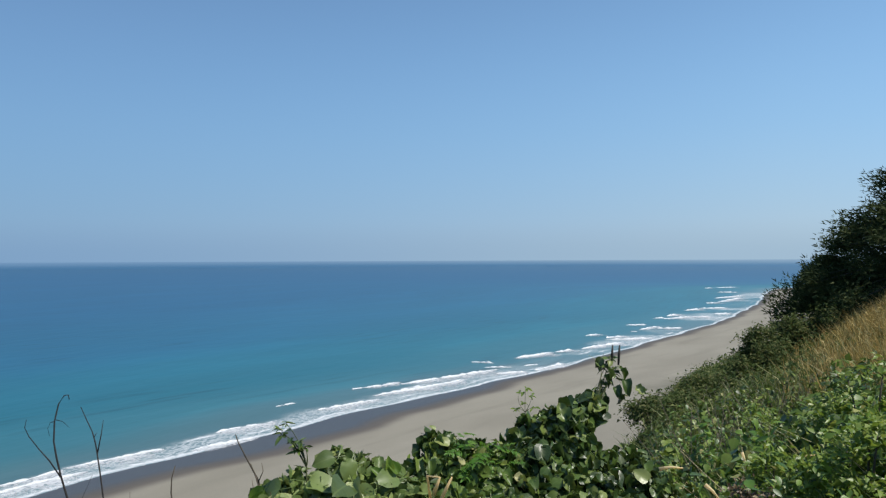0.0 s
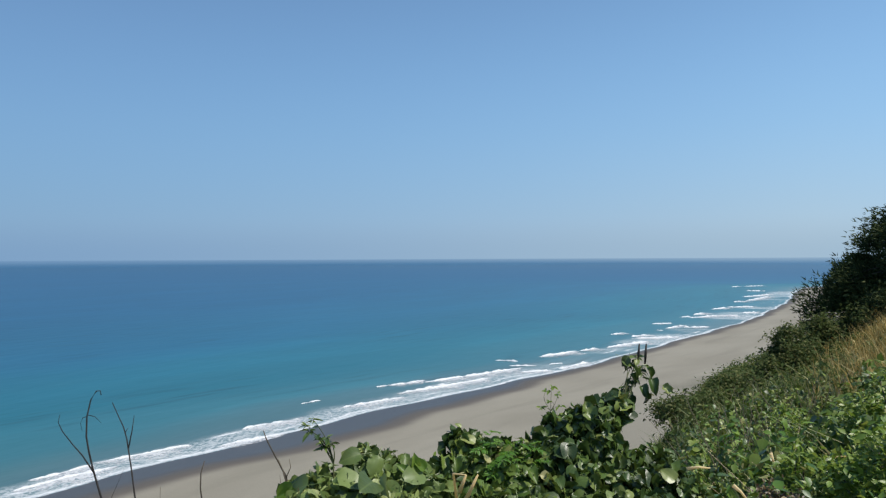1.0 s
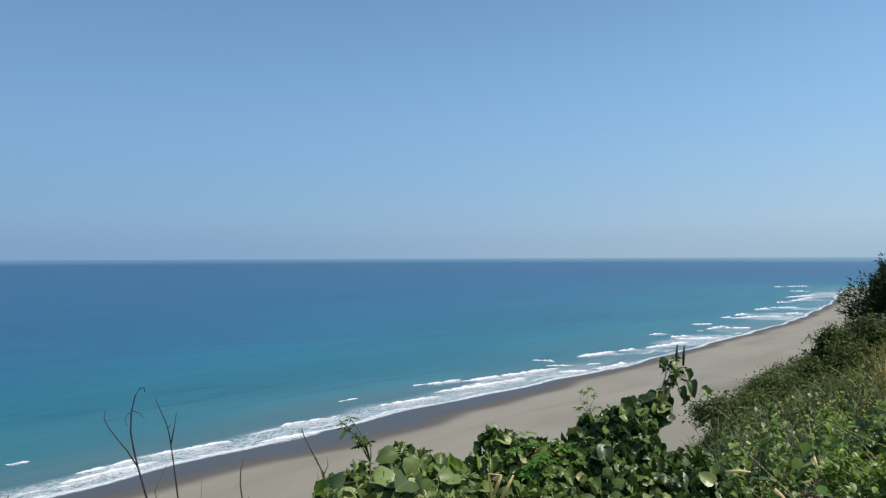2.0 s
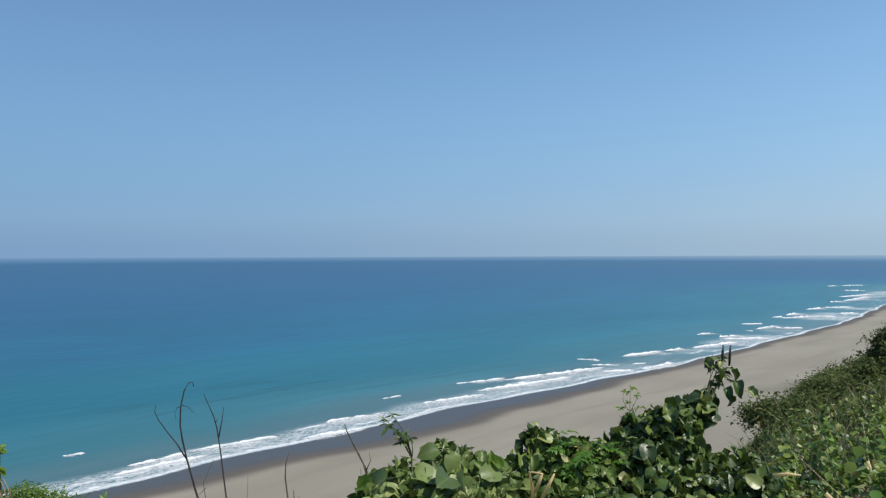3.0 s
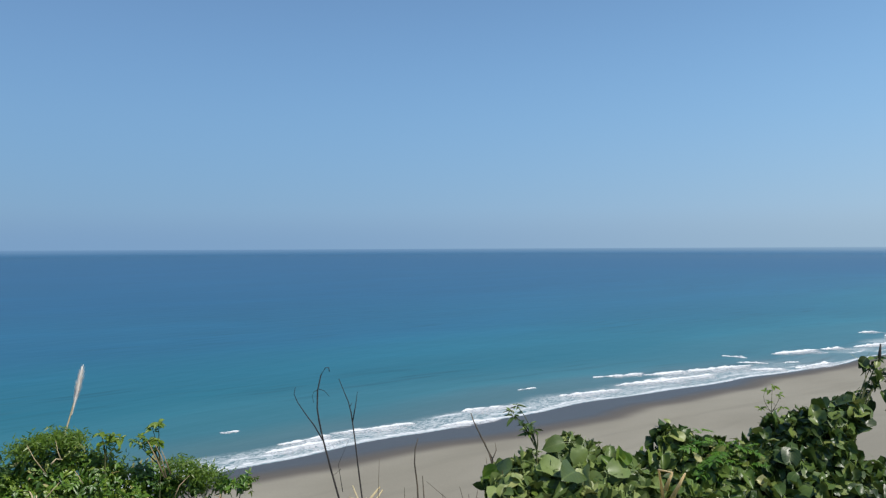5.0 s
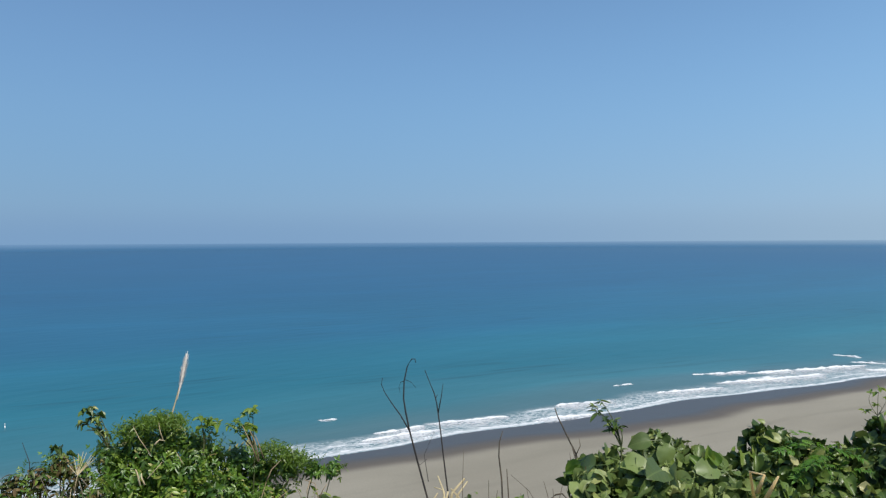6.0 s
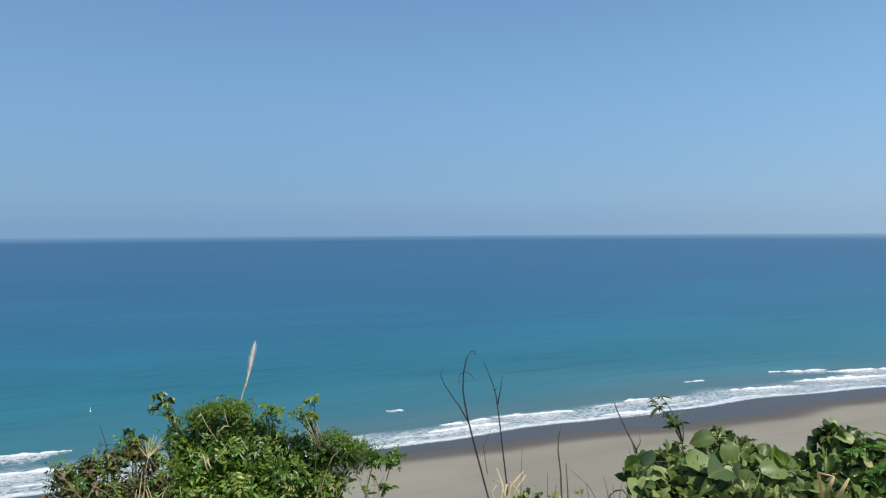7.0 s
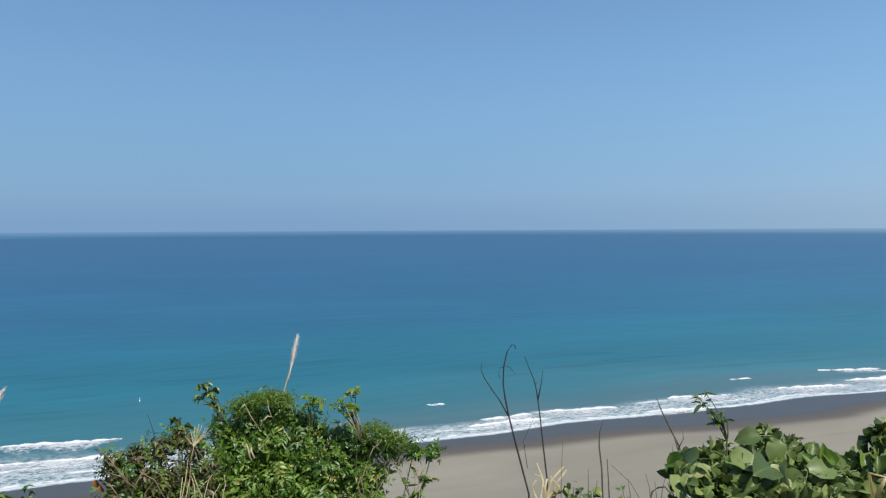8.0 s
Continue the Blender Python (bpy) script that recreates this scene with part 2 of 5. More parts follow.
LIME_FROND = leaf_material("fern_frond", [(0.0, (0.075, 0.180, 0.018)), (1.0, (0.140, 0.270, 0.034))], True, through=0.36, veins=False)
VINE_LEAF, VINE_MASS = leaf_material("vine_leaf", VINE_STOPS, True, through=0.13, shine=0.46, gloss=0.42), leaf_material("vine_leaf_mass", VINE_STOPS, False, through=0.12, shine=0.3)
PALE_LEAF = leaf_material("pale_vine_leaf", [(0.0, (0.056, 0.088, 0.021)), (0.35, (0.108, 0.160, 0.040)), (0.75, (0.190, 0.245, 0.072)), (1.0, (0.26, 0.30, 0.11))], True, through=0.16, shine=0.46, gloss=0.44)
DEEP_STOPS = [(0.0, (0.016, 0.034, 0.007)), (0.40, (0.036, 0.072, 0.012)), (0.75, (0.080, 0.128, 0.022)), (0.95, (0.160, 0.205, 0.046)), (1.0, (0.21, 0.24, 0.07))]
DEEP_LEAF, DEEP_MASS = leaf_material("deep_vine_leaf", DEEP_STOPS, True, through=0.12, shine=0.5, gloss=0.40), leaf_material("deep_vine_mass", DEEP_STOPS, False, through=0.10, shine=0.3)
BUSH_LEAF, BUSH_MASS = leaf_material("bush_leaf", BUSH_STOPS, True, through=0.18, gloss=0.40, veins=False), leaf_material("bush_leaf_mass", BUSH_STOPS, False, through=0.15, veins=False)
LIGHT_LEAF = leaf_material("young_leaf", [(0.0, (0.090, 0.170, 0.018)), (1.0, (0.190, 0.270, 0.040))], True, through=0.38)
DRY_STEM = plain_material("dry_brown_stem", (0.13, 0.085, 0.045), (0.34, 0.26, 0.15))
STRAGGLY = leaf_material("straggly_leaf_mass", [(0.0, (0.030, 0.046, 0.010)), (0.45, (0.070, 0.104, 0.016)), (0.62, (0.110, 0.106, 0.030)), (0.85, (0.130, 0.084, 0.034)), (1.0, (0.30, 0.22, 0.11))], False, through=0.22, veins=False)
LIME_SOFT = leaf_material("feathery_leaf", [(0.0, (0.080, 0.150, 0.018)), (1.0, (0.150, 0.230, 0.035))], False, through=0.4, veins=False)
CREEPER = leaf_material("creeper_leaf_mass", [(0.0, (0.026, 0.050, 0.008)), (0.3, (0.054, 0.098, 0.014)), (0.6, (0.102, 0.160, 0.022)), (0.88, (0.195, 0.245, 0.044)), (1.0, (0.38, 0.34, 0.14))], False, through=0.15, gloss=0.42, shine=0.36)
DRY_LEAF = leaf_material("withered_leaf_mass", [(0.0, (0.050, 0.032, 0.014)), (0.6, (0.110, 0.072, 0.034)), (1.0, (0.28, 0.22, 0.12))], False, veins=False, spots=(0.12, 0.07, 0.03))
SCRUB_MASS = leaf_material("scrub_leaf_mass", [(0.0, (0.035, 0.062, 0.016)), (0.6, (0.070, 0.105, 0.026)), (1.0, (0.150, 0.160, 0.055))], False, veins=False, shine=0.15, gloss=0.6)
GRASS = leaf_material("grass_blade", GRASS_STOPS, False, gloss=0.55, veins=False, spots=(0.16, 0.15, 0.06))
DRY_GRASS = leaf_material("dry_grass_blade", DRY_STOPS, False, through=0.3, gloss=0.7, veins=False, spots=(0.21, 0.16, 0.065))
NEEDLES = leaf_material("needle_spray", TREE_STOPS, False, through=0.10, gloss=0.7, veins=False, shine=0.1)
STEM = plain_material("green_stem", (0.045, 0.060, 0.018), (0.10, 0.11, 0.035))
BARK = plain_material("grey_bark", (0.035, 0.028, 0.022), (0.10, 0.085, 0.065), 6.0)
DEAD = plain_material("dead_twig", (0.010, 0.008, 0.007), (0.032, 0.026, 0.020))
STRAW = plain_material("dry_straw", (0.33, 0.26, 0.14), (0.54, 0.45, 0.27))
PALE_STRAW = leaf_material("pale_straw", [(0.0, (0.56, 0.46, 0.25)), (1.0, (0.74, 0.64, 0.38))], False, through=0.35, gloss=0.6, veins=False, spots=(0.50, 0.40, 0.22), shine=0.3)
PLUME = leaf_material("grass_plume", [(0.0, (0.55, 0.52, 0.47)), (1.0, (0.78, 0.75, 0.70))], False, through=0.25, gloss=0.8, veins=False, spots=(0.66, 0.63, 0.58))
RUST = plain_material("withered_leaf", (0.22, 0.07, 0.025), (0.34, 0.13, 0.05), 30.0)
WHITE = plain_material("white_float", (0.70, 0.70, 0.68), (0.80, 0.80, 0.78), 4.0, 0.4)


# ---- meshes ----
LATE = Vector((0.063, 0.038, -0.005))     # where the camera has drifted to at the end


def spot(side, up, far, stand=Vector((0, 0, 0))):
    """A place by degrees to the left of +y, degrees above the eye's level and metres from where the camera stands."""
    s, u = radians(side), radians(up)
    return stand + Vector((-math.sin(s) * math.cos(u) * far, math.cos(s) * math.cos(u) * far, EYE + math.sin(u) * far))


def mesh(name, verts, faces, material, uvs=None, smooth=True):
    me = bpy.data.meshes.new(name)
    me.from_pydata(verts, [], faces)
    if uvs is not None:
        layer = me.uv_layers.new(name="map")
        loops = np.empty(len(me.loops), dtype=np.int32)
        me.loops.foreach_get("vertex_index", loops)
        layer.data.foreach_set("uv", np.asarray(uvs, dtype=np.float32)[loops].ravel())
    if smooth:
        me.polygons.foreach_set("use_smooth", [True] * len(me.polygons))
    me.materials.append(material)
    me.update()
    return me


def part(name, me, parent, label=""):
    ob = new(name, me)
    ob.parent = parent
    if label:
        ob["label"] = label
    return ob


def thing(name, at, label, category, group="", kind=""):
    ob = new(name)
    ob.location = at
    ob.empty_display_size = 0.1
    return tagged(ob, label, category, group, kind)


class Heap:
    """Gathers many small shapes into one mesh."""

    def __init__(self):
        self.v, self.f, self.uv, self.count = [], [], [], 0

    def put(self, verts, faces, uvs=None):
        verts = np.asarray(verts, dtype=float)
        self.v.append(verts)
        self.f.extend([tuple(i + self.count for i in f) for f in faces])
        self.uv.append(np.asarray(uvs) if uvs is not None else np.zeros((len(verts), 2)))
        self.count += len(verts)

    def mesh(self, name, material, origin=(0, 0, 0), smooth=True):
        return mesh(name, (np.concatenate(self.v) - np.array(origin)).tolist(), self.f, material, np.concatenate(self.uv), smooth)


def tube(heap, points, radii, sides=5):
    """A tapering tube along a line of points."""
    pts = [Vector(p) for p in points]
    verts, faces = [], []
    for i, p in enumerate(pts):
        d = (pts[min(i + 1, len(pts) - 1)] - pts[max(i - 1, 0)]).normalized()
        a = d.cross(Vector((0.31, 0.52, 0.8))).normalized()
        b = d.cross(a)
        for k in range(sides):
            w = 2 * math.pi * k / sides
            verts.append(p + (a * math.cos(w) + b * math.sin(w)) * radii[i])
    for i in range(len(pts) - 1):
        for k in range(sides):
            l = (k + 1) % sides
            faces.append((i * sides + k, i * sides + l, (i + 1) * sides + l, (i + 1) * sides + k))
    faces.append(tuple(range(sides))[::-1])
    faces.append(tuple((len(pts) - 1) * sides + k for k in range(sides)))
    heap.put([tuple(v) for v in verts], faces)


def bend(a, b, c, n=8):
    """Points on a curve from a to c, pulled towards b."""
    a, b, c = Vector(a), Vector(b), Vector(c)
    return [a * (1 - t) ** 2 + b * 2 * t * (1 - t) + c * t ** 2 for t in (i / n for i in range(n + 1))]


def leaf_shape(width=0.8, droop=0.18, fold=0.10, wave=0.0, twist=0.0):
    """A leaf of length 1 along +y, its upper side towards +z."""
    verts, uvs, faces = [], [], []
    profile = [(0.0, 0.05), (0.05, 0.27), (0.16, 0.44), (0.31, 0.50), (0.48, 0.485), (0.65, 0.405), (0.81, 0.265), (0.93, 0.115), (1.0, 0.01)]
    for i, (y, h) in enumerate(profile):
        z = -droop * y * y
        lift = fold * h * 2
        w = wave * math.sin(i * 2.3)
        for k, s in enumerate((-1, -0.5, 0, 0.5, 1)):
            flat = s * h * width * (1.0 + 0.03 * math.sin(5.1 * i + 3.0 * s + 9.0 * wave))
            edge = lift * abs(s) + w * s + wave * 0.8 * abs(s) * math.sin(i * 1.9 + s)
            a = twist * y
            verts.append((flat * math.cos(a) - edge * math.sin(a), y - 0.05 * abs(s) * (y < 0.2), z + edge * math.cos(a) + flat * math.sin(a)))
            uvs.append((0.5 + 0.5 * s * h * 1.9, y))
    for i in range(len(profile) - 1):
        for k in range(4):
            a = i * 5 + k
            faces.append((a, a + 1, a + 6, a + 5))
    a = len(verts)                      # the leaf stalk
    verts += [(-0.014, 0.02, 0), (0.014, 0.02, 0), (0.012, -0.6, -0.10), (-0.012, -0.6, -0.10)]
    uvs += [(0.5, 0.0)] * 4
    faces.append((a, a + 1, a + 2, a + 3))
    return np.array(verts), faces, np.array(uvs)


def small_leaf(width=0.5, droop=0.2):
    """A light leaf of eleven points."""
    h = width / 2
    v, u = [(0, 0, 0)], [(0.5, 0)]
    for y, w in ((0.18, 0.78), (0.48, 1.0), (0.78, 0.62)):
        v += [(-h * w, y, 0.06 * w - droop * y * y), (0, y, -droop * y * y), (h * w, y, 0.06 * w - droop * y * y)]
        u += [(0.5 - 0.5 * w, y), (0.5, y), (0.5 + 0.5 * w, y)]
    v.append((0, 1, -droop))
    u.append((0.5, 1))
    f = [(0, 2, 1), (0, 3, 2), (1, 2, 5, 4), (2, 3, 6, 5), (4, 5, 8, 7), (5, 6, 9, 8), (7, 8, 10), (8, 9, 10)]
    return np.array(v), f, np.array(u)


def tiny_leaf(width=0.4, droop=0.2):
    """A folded leaf of five points, for plants farther off."""
    h = width / 2
    v = [(0, 0, 0), (-h, 0.42, 0.06), (0, 0.46, -0.2 * droop), (h, 0.42, 0.06), (0, 1, -droop)]
    return np.array(v), [(0, 2, 1), (0, 3, 2), (1, 2, 4), (2, 3, 4)], np.array([(0.5, 0), (0, 0.42), (0.5, 0.46), (1, 0.42), (0.5, 1)])


def turned(forward, up, at, size):
    """A matrix that lays a leaf along forward with its face towards up."""
    y = Vector(forward).normalized()
    x = y.cross(Vector(up))
    x = x.normalized() if x.length > 1e-4 else y.orthogonal().normalized()
    z = x.cross(y)
    m = Matrix((x, y, z)).transposed().to_4x4()
    return Matrix.Translation(at) @ m @ Matrix.Diagonal((size, size, size, 1))


def facing_out(normal, rnd, loose=0.45, droop=0.35):
    """The way a leaf points and its upper side, for a leaf on the outside of a clump."""
    n = Vector(normal) + Vector((rnd.gauss(0, loose), rnd.gauss(0, loose), rnd.gauss(0, loose)))
    d = n.cross(Vector((rnd.gauss(0, 1), rnd.gauss(0, 1), rnd.gauss(0, 1))))
    d.normalize()
    d.z -= droop
    return d, n


def lay(shape, m):
    v, f, u = shape
    a = np.array(m)
    return v @ a[:3, :3].T + a[:3, 3], f, u


# ---- the lie of the land ----
SHORE = [(-5000, -700), (-400, -205), (-100, -165), (12, -147), (100, -124), (200, -96), (300, -61), (430, -27), (545, -2), (677, 19), (923, 40), (1020, 50), (1110, 140), (1400, 700), (5000, 6500)]
_fine = np.arange(-5000, 5001, 5.0)
_line = np.interp(_fine, [p[0] for p in SHORE], [p[1] for p in SHORE])
_line = np.convolve(np.pad(_line, 8, mode="edge"), np.ones(17) / 17, mode="valid")


def shore(y):
    cusp = 0.8 * np.sin(np.asarray(y) / 11.0) + 0.5 * np.sin(np.asarray(y) / 5.3 + 1.0) + 0.9 * np.sin(np.asarray(y) / 37.0)
    return np.interp(y, _fine, _line) + cusp * (np.abs(np.asarray(y)) < 1200)


def land(x, y):
    """Height of the ground above the sea."""
    x, y = np.asarray(x, dtype=float), np.asarray(y, dtype=float)
    w = x - shore(y)
    low = np.where(w < 60, 0.055 * w, 3.3 + np.minimum(0.10 * (w - 60), 18))
    low = np.maximum(low, -8.0)
    ahead = np.clip(y, 0, 26)
    brink = -1.2 - 1.6 * np.clip((4 - y) / 3, 0, 1)
    hill = EYE - 1.45 - 0.088 * ahead + np.where(x < brink, 0.5 * brink + 1.2 * (x - brink), np.where(x < 0, 0.5 * x, np.minimum(0.38 * x, 6 + 0.02 * x))) - 0.9 * np.maximum(y - 26, 0)
    hill = hill + 0.26 * np.maximum(x - 1.2, 0) * np.clip((y - 8) / 8, 0, 1) * (x < 30)
    hill = hill + 0.10 * np.sin(x * 1.7 + 0.6) * np.cos(y * 1.1) + 0.05 * np.sin(x * 4.1 + y * 3.3)
    k = 2.0
    top = np.maximum(low, hill)
    return top + np.log(np.exp((low - top) / k) + np.exp((hill - top) / k)) * k * np.exp(-np.maximum(hill - low - 12, 0))


def steps(*runs):
    out = []
    for a, b, n, power in runs:
        t = np.linspace(0, 1, n, endpoint=False)
        out.append(a + (b - a) * t ** power)
    return np.concatenate(out + [[runs[-1][1]]])


def sheet(name, xs, ys, height, uv, material):
    X, Y = np.meshgrid(xs, ys)
    Z = height(X, Y)
    verts = np.stack([X, Y, Z], -1).reshape(-1, 3)
    nx, ny = len(xs), len(ys)
    i = (np.arange(ny - 1)[:, None] * nx + np.arange(nx - 1)[None]).ravel()
    faces = np.stack([i, i + 1, i + nx + 1, i + nx], -1)
    return new(name, mesh(name, verts.tolist(), faces.tolist(), material, np.stack(uv(X, Y), -1).reshape(-1, 2)))


xs = steps((-400, -190, 12, 1), (-190, -12, 90, 1), (-12, 16, 94, 1), (16, 6900, 40, 3))
ys = steps((-6900, -6, 40, 0.35), (-6, 34, 110, 1), (34, 240, 60, 1), (240, 1150, 110, 1), (1150, 6900, 30, 2))
ground = sheet("ground", xs, ys, land, lambda X, Y: (Y, X - shore(Y)), LAND)
tagged(ground, "grey-brown sand beach below a steep overgrown hillside", "ground", kind="structure")

# the sea: rows along the shore, columns by metres off it
offs = np.concatenate([np.arange(-8, 70, 1.0), np.arange(70, 400, 10.0), np.geomspace(400, 9000, 24)])
alongs = steps((-6900, -60, 24, 0.5), (-60, 700, 380, 1), (700, 1120, 60, 1), (1120, 6900, 24, 1.8))
A, O = np.meshgrid(alongs, offs)
swell = 0.05 * np.sin(O / 3.4 + 1.3 * np.sin(A / 31.0)) * np.exp(-((O - 22) / 22) ** 2) * (O > 2)
sv = np.stack([shore(A) - O, A, swell], -1).reshape(-1, 3)
na = len(alongs)
i = (np.arange(len(offs) - 1)[:, None] * na + np.arange(na - 1)[None]).ravel()
sf = np.stack([i, i + 1, i + na + 1, i + na], -1)[:, ::-1]
sea = new("water", mesh("water", sv.tolist(), sf.tolist(), SEA, np.stack([A, O], -1).reshape(-1, 2)))
tagged(sea, "calm sea, turquoise by the beach and deep blue farther out", "sea", kind="structure")


def haze_glow_material():
    """Distant sea haze painted as glow: nothing at the water, thickest at eye height, thin above."""
    n = Nodes("painted_haze_glow")
    p = n.add("SeparateXYZ")
    n.set(p.inputs[0], n.place())
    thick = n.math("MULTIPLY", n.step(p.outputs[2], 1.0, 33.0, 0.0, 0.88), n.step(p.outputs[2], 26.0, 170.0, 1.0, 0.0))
    # painted haze colour: bluer to the left, paler to the right
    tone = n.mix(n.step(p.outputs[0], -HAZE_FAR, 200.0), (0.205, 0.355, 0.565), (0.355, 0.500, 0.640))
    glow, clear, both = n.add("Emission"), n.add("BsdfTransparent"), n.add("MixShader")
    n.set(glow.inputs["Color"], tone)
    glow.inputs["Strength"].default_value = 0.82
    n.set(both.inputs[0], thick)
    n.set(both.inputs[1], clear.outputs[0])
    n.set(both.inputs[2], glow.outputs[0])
    n.set(n.out.inputs["Surface"], both.outputs[0])
    return n.mat


# the haze over the distant sea, painted on a glowing backdrop sheet that stands on the water
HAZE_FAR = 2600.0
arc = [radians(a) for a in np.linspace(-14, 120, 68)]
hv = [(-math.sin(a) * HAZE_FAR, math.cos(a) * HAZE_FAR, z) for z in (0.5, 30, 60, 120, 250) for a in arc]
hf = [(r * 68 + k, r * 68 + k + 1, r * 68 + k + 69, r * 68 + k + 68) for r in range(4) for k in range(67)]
haze_sheet = new("backdrop", mesh("backdrop", hv, hf, haze_glow_material()))
tagged(haze_sheet, "glowing sheet painted as pale blue sea haze along the distant horizon", "haze", kind="structure")


def lace_material():
    n = Nodes("foam_lace")
    uv, along, across = n.uv()
    web = n.noise(n.place(), 0.9, 6, 0.7)
    long = n.noise(uv, 0.5, 4, 0.6, squash=(0.25, 1, 1))
    knots = n.noise(n.place(), 0.55, 5, 0.62, squash=(1, 0.75, 1), shift=(2, 5, 0))
    strands = n.step(n.math("ABSOLUTE", n.math("SUBTRACT", knots, 0.5)), 0.01, 0.10, 0.14, 0.0)
    both = n.math("ADD", n.math("ADD", n.math("MULTIPLY", web, 0.55), n.math("MULTIPLY", long, 0.35)), strands)
    fade = n.step(across, 0.0, 1.0, 0.14, -0.05)
    n.bsdf.inputs["Base Color"].default_value = (0.62, 0.63, 0.635, 1)
    n.bsdf.inputs["Roughness"].default_value = 0.8
    n.set(n.bsdf.inputs["Alpha"], n.step(n.math("ADD", both, fade), 0.44, 0.68, 0.0, 0.74))
    return n.mat


LACE = lace_material()


def breaker(x0, y0, x1, y1, height, wash, seed):
    """A crest of white water from one point to another, with its wash of foam on the shoreward side."""
    a, b = Vector((x0, y0, 0)), Vector((x1, y1, 0))
    length = (b - a).length
    d = (b - a) / length
    front = Vector((d.y, -d.x, 0))
    if length < 12:
        height, wash = height * 0.85, 2.0
    root = thing("breaking_wave", a.lerp(b, 0.5), "low white crest of a wave breaking near the beach", "wave", "breaking waves")
    mid = a.lerp(b, 0.5)
    n = max(12, int(length / 0.6))
    profile = [(-0.9, -0.3), (-0.5, 0.5), (0.0, 1.0), (0.4, 0.75), (0.8, 0.3), (1.4, -0.3)]
    crest, faces, apron, cloth, places = [], [], [], [], []
    w, cols = len(profile), 6
    for i in range(n + 1):
        t = i / n
        along = t * length
        size = min(1.0, 6 * t, 6 * (1 - t)) ** 0.6 * max(0.12, 0.62 + 0.9 * noise.noise((along * 0.35, seed, 0)) + 0.4 * noise.noise((along * 1.1, seed, 3))) if 0 < i < n else 0.02
        p = a + d * along + front * (1.1 * noise.noise((along * 0.10, seed * 3.1, 2)) + 0.35 * noise.noise((along * 0.8, seed, 5))) - mid
        for k, (dx, h) in enumerate(profile):
            rough = 0.25 * noise.noise((along * 1.6, k * 2.0, seed)) + 0.35 * noise.noise((along * 0.55, k * 0.7, seed + 4))
            q = p + front * (dx + rough) * height * 1.3 * max(0.15, size)
            crest.append((q.x, q.y, max(-0.25, (h + 0.5 * rough) * height * max(0.02, size))))
        reach = wash * (0.55 + 0.9 * abs(noise.noise((along * 0.09, seed, 9)))) * min(1.0, 4 * t + 0.2, 4 * (1 - t) + 0.2)
        for k in range(cols):
            q = p + front * reach * k / (cols - 1)
            apron.append((q.x, q.y, 0.085 - 0.004 * k))
            places.append((along, k / (cols - 1)))
    for i in range(n):
        faces += [(i * w + k, i * w + k + 1, (i + 1) * w + k + 1, (i + 1) * w + k) for k in range(w - 1)]
        cloth += [(i * cols + k, i * cols + k + 1, (i + 1) * cols + k + 1, (i + 1) * cols + k) for k in range(cols - 1)]
    part("crest", mesh("crest", crest, faces, FOAM), root)
    part("foam_wash", mesh("foam_wash", apron, cloth, LACE, places), root, "thin lace of white foam")
    return root


FAR_WAVES = [(-17, 1026, 6, 1049), (-31, 1006, -23, 1025), (-14, 911, 8, 917), (-15, 787, 12, 847), (-11, 726, 8, 804), (-20, 707, -13, 725), (-34, 613, -24, 635), (-24, 641, -2, 655),
             (-11, 586, -1, 595), (-50, 533, -43, 540), (-43, 554, -38, 577), (-43, 531, -26, 556), (-26, 556, -11, 556)]
MID_WAVES = [(-61, 478, -50, 486), (-50, 452, -42, 477), (-54, 441, -50, 439), (-41, 463, -27, 471), (-74, 409, -69, 420), (-62, 402, -55, 416), (-61, 394, -38, 410), (-75, 337, -70, 349),
             (-66, 353, -51, 384), (-87, 311, -76, 336), (-78, 293, -73, 297), (-71, 282, -64, 304), (-101, 295, -91, 295), (-91, 282, -81, 287), (-107, 236, -85, 280), (-82, 269, -73, 278),
             (-102, 222, -89, 253)]
NEAR_WAVES = [(-118, 222, -116, 226), (-116, 226, -108, 240), (-106, 214, -98, 236), (-112, 189, -102, 210), (-126, 189, -123, 196), (-122, 156, -115, 174), (-132, 119, -123, 139),
              (-134, 105, -131, 118), (-131, 99, -125, 119), (-153, 103, -150.5, 107), (-176, 12, -167, 35), (-163, 10, -154, 32), (-116, 140, -110, 156)]
for waves, height, wash in ((FAR_WAVES, 0.8, 15.0), (MID_WAVES, 0.7, 11.0), (NEAR_WAVES, 0.5, 8.0)):
    for k, ends in enumerate(waves):
        breaker(*ends, height, wash, 7 + k * 3.7)


# ---- plants ----
def ground_below(p):
    return Vector((p.x, p.y, float(land(p.x, p.y)) - 0.02))


BROAD_SHAPES = [leaf_shape(0.84, 0.30, 0.16, 0.02, 0.4), leaf_shape(0.74, 0.50, 0.34, 0.04, -0.6), leaf_shape(0.90, 0.22, 0.12, -0.02, 0.25), leaf_shape(0.66, 0.7, 0.46, 0.06, 0.9),
                leaf_shape(0.78, -0.16, 0.30, 0.10, -0.4), leaf_shape(0.86, 0.4, -0.14, 0.03, 0.5), leaf_shape(0.80, 0.9, 0.22, 0.08, -0.9), leaf_shape(0.58, 0.3, 0.52, 0.05, 0.5)]


def leaf_set(material):
    return [mesh("leaf", v.tolist(), f, material, u) for v, f, u in BROAD_SHAPES]


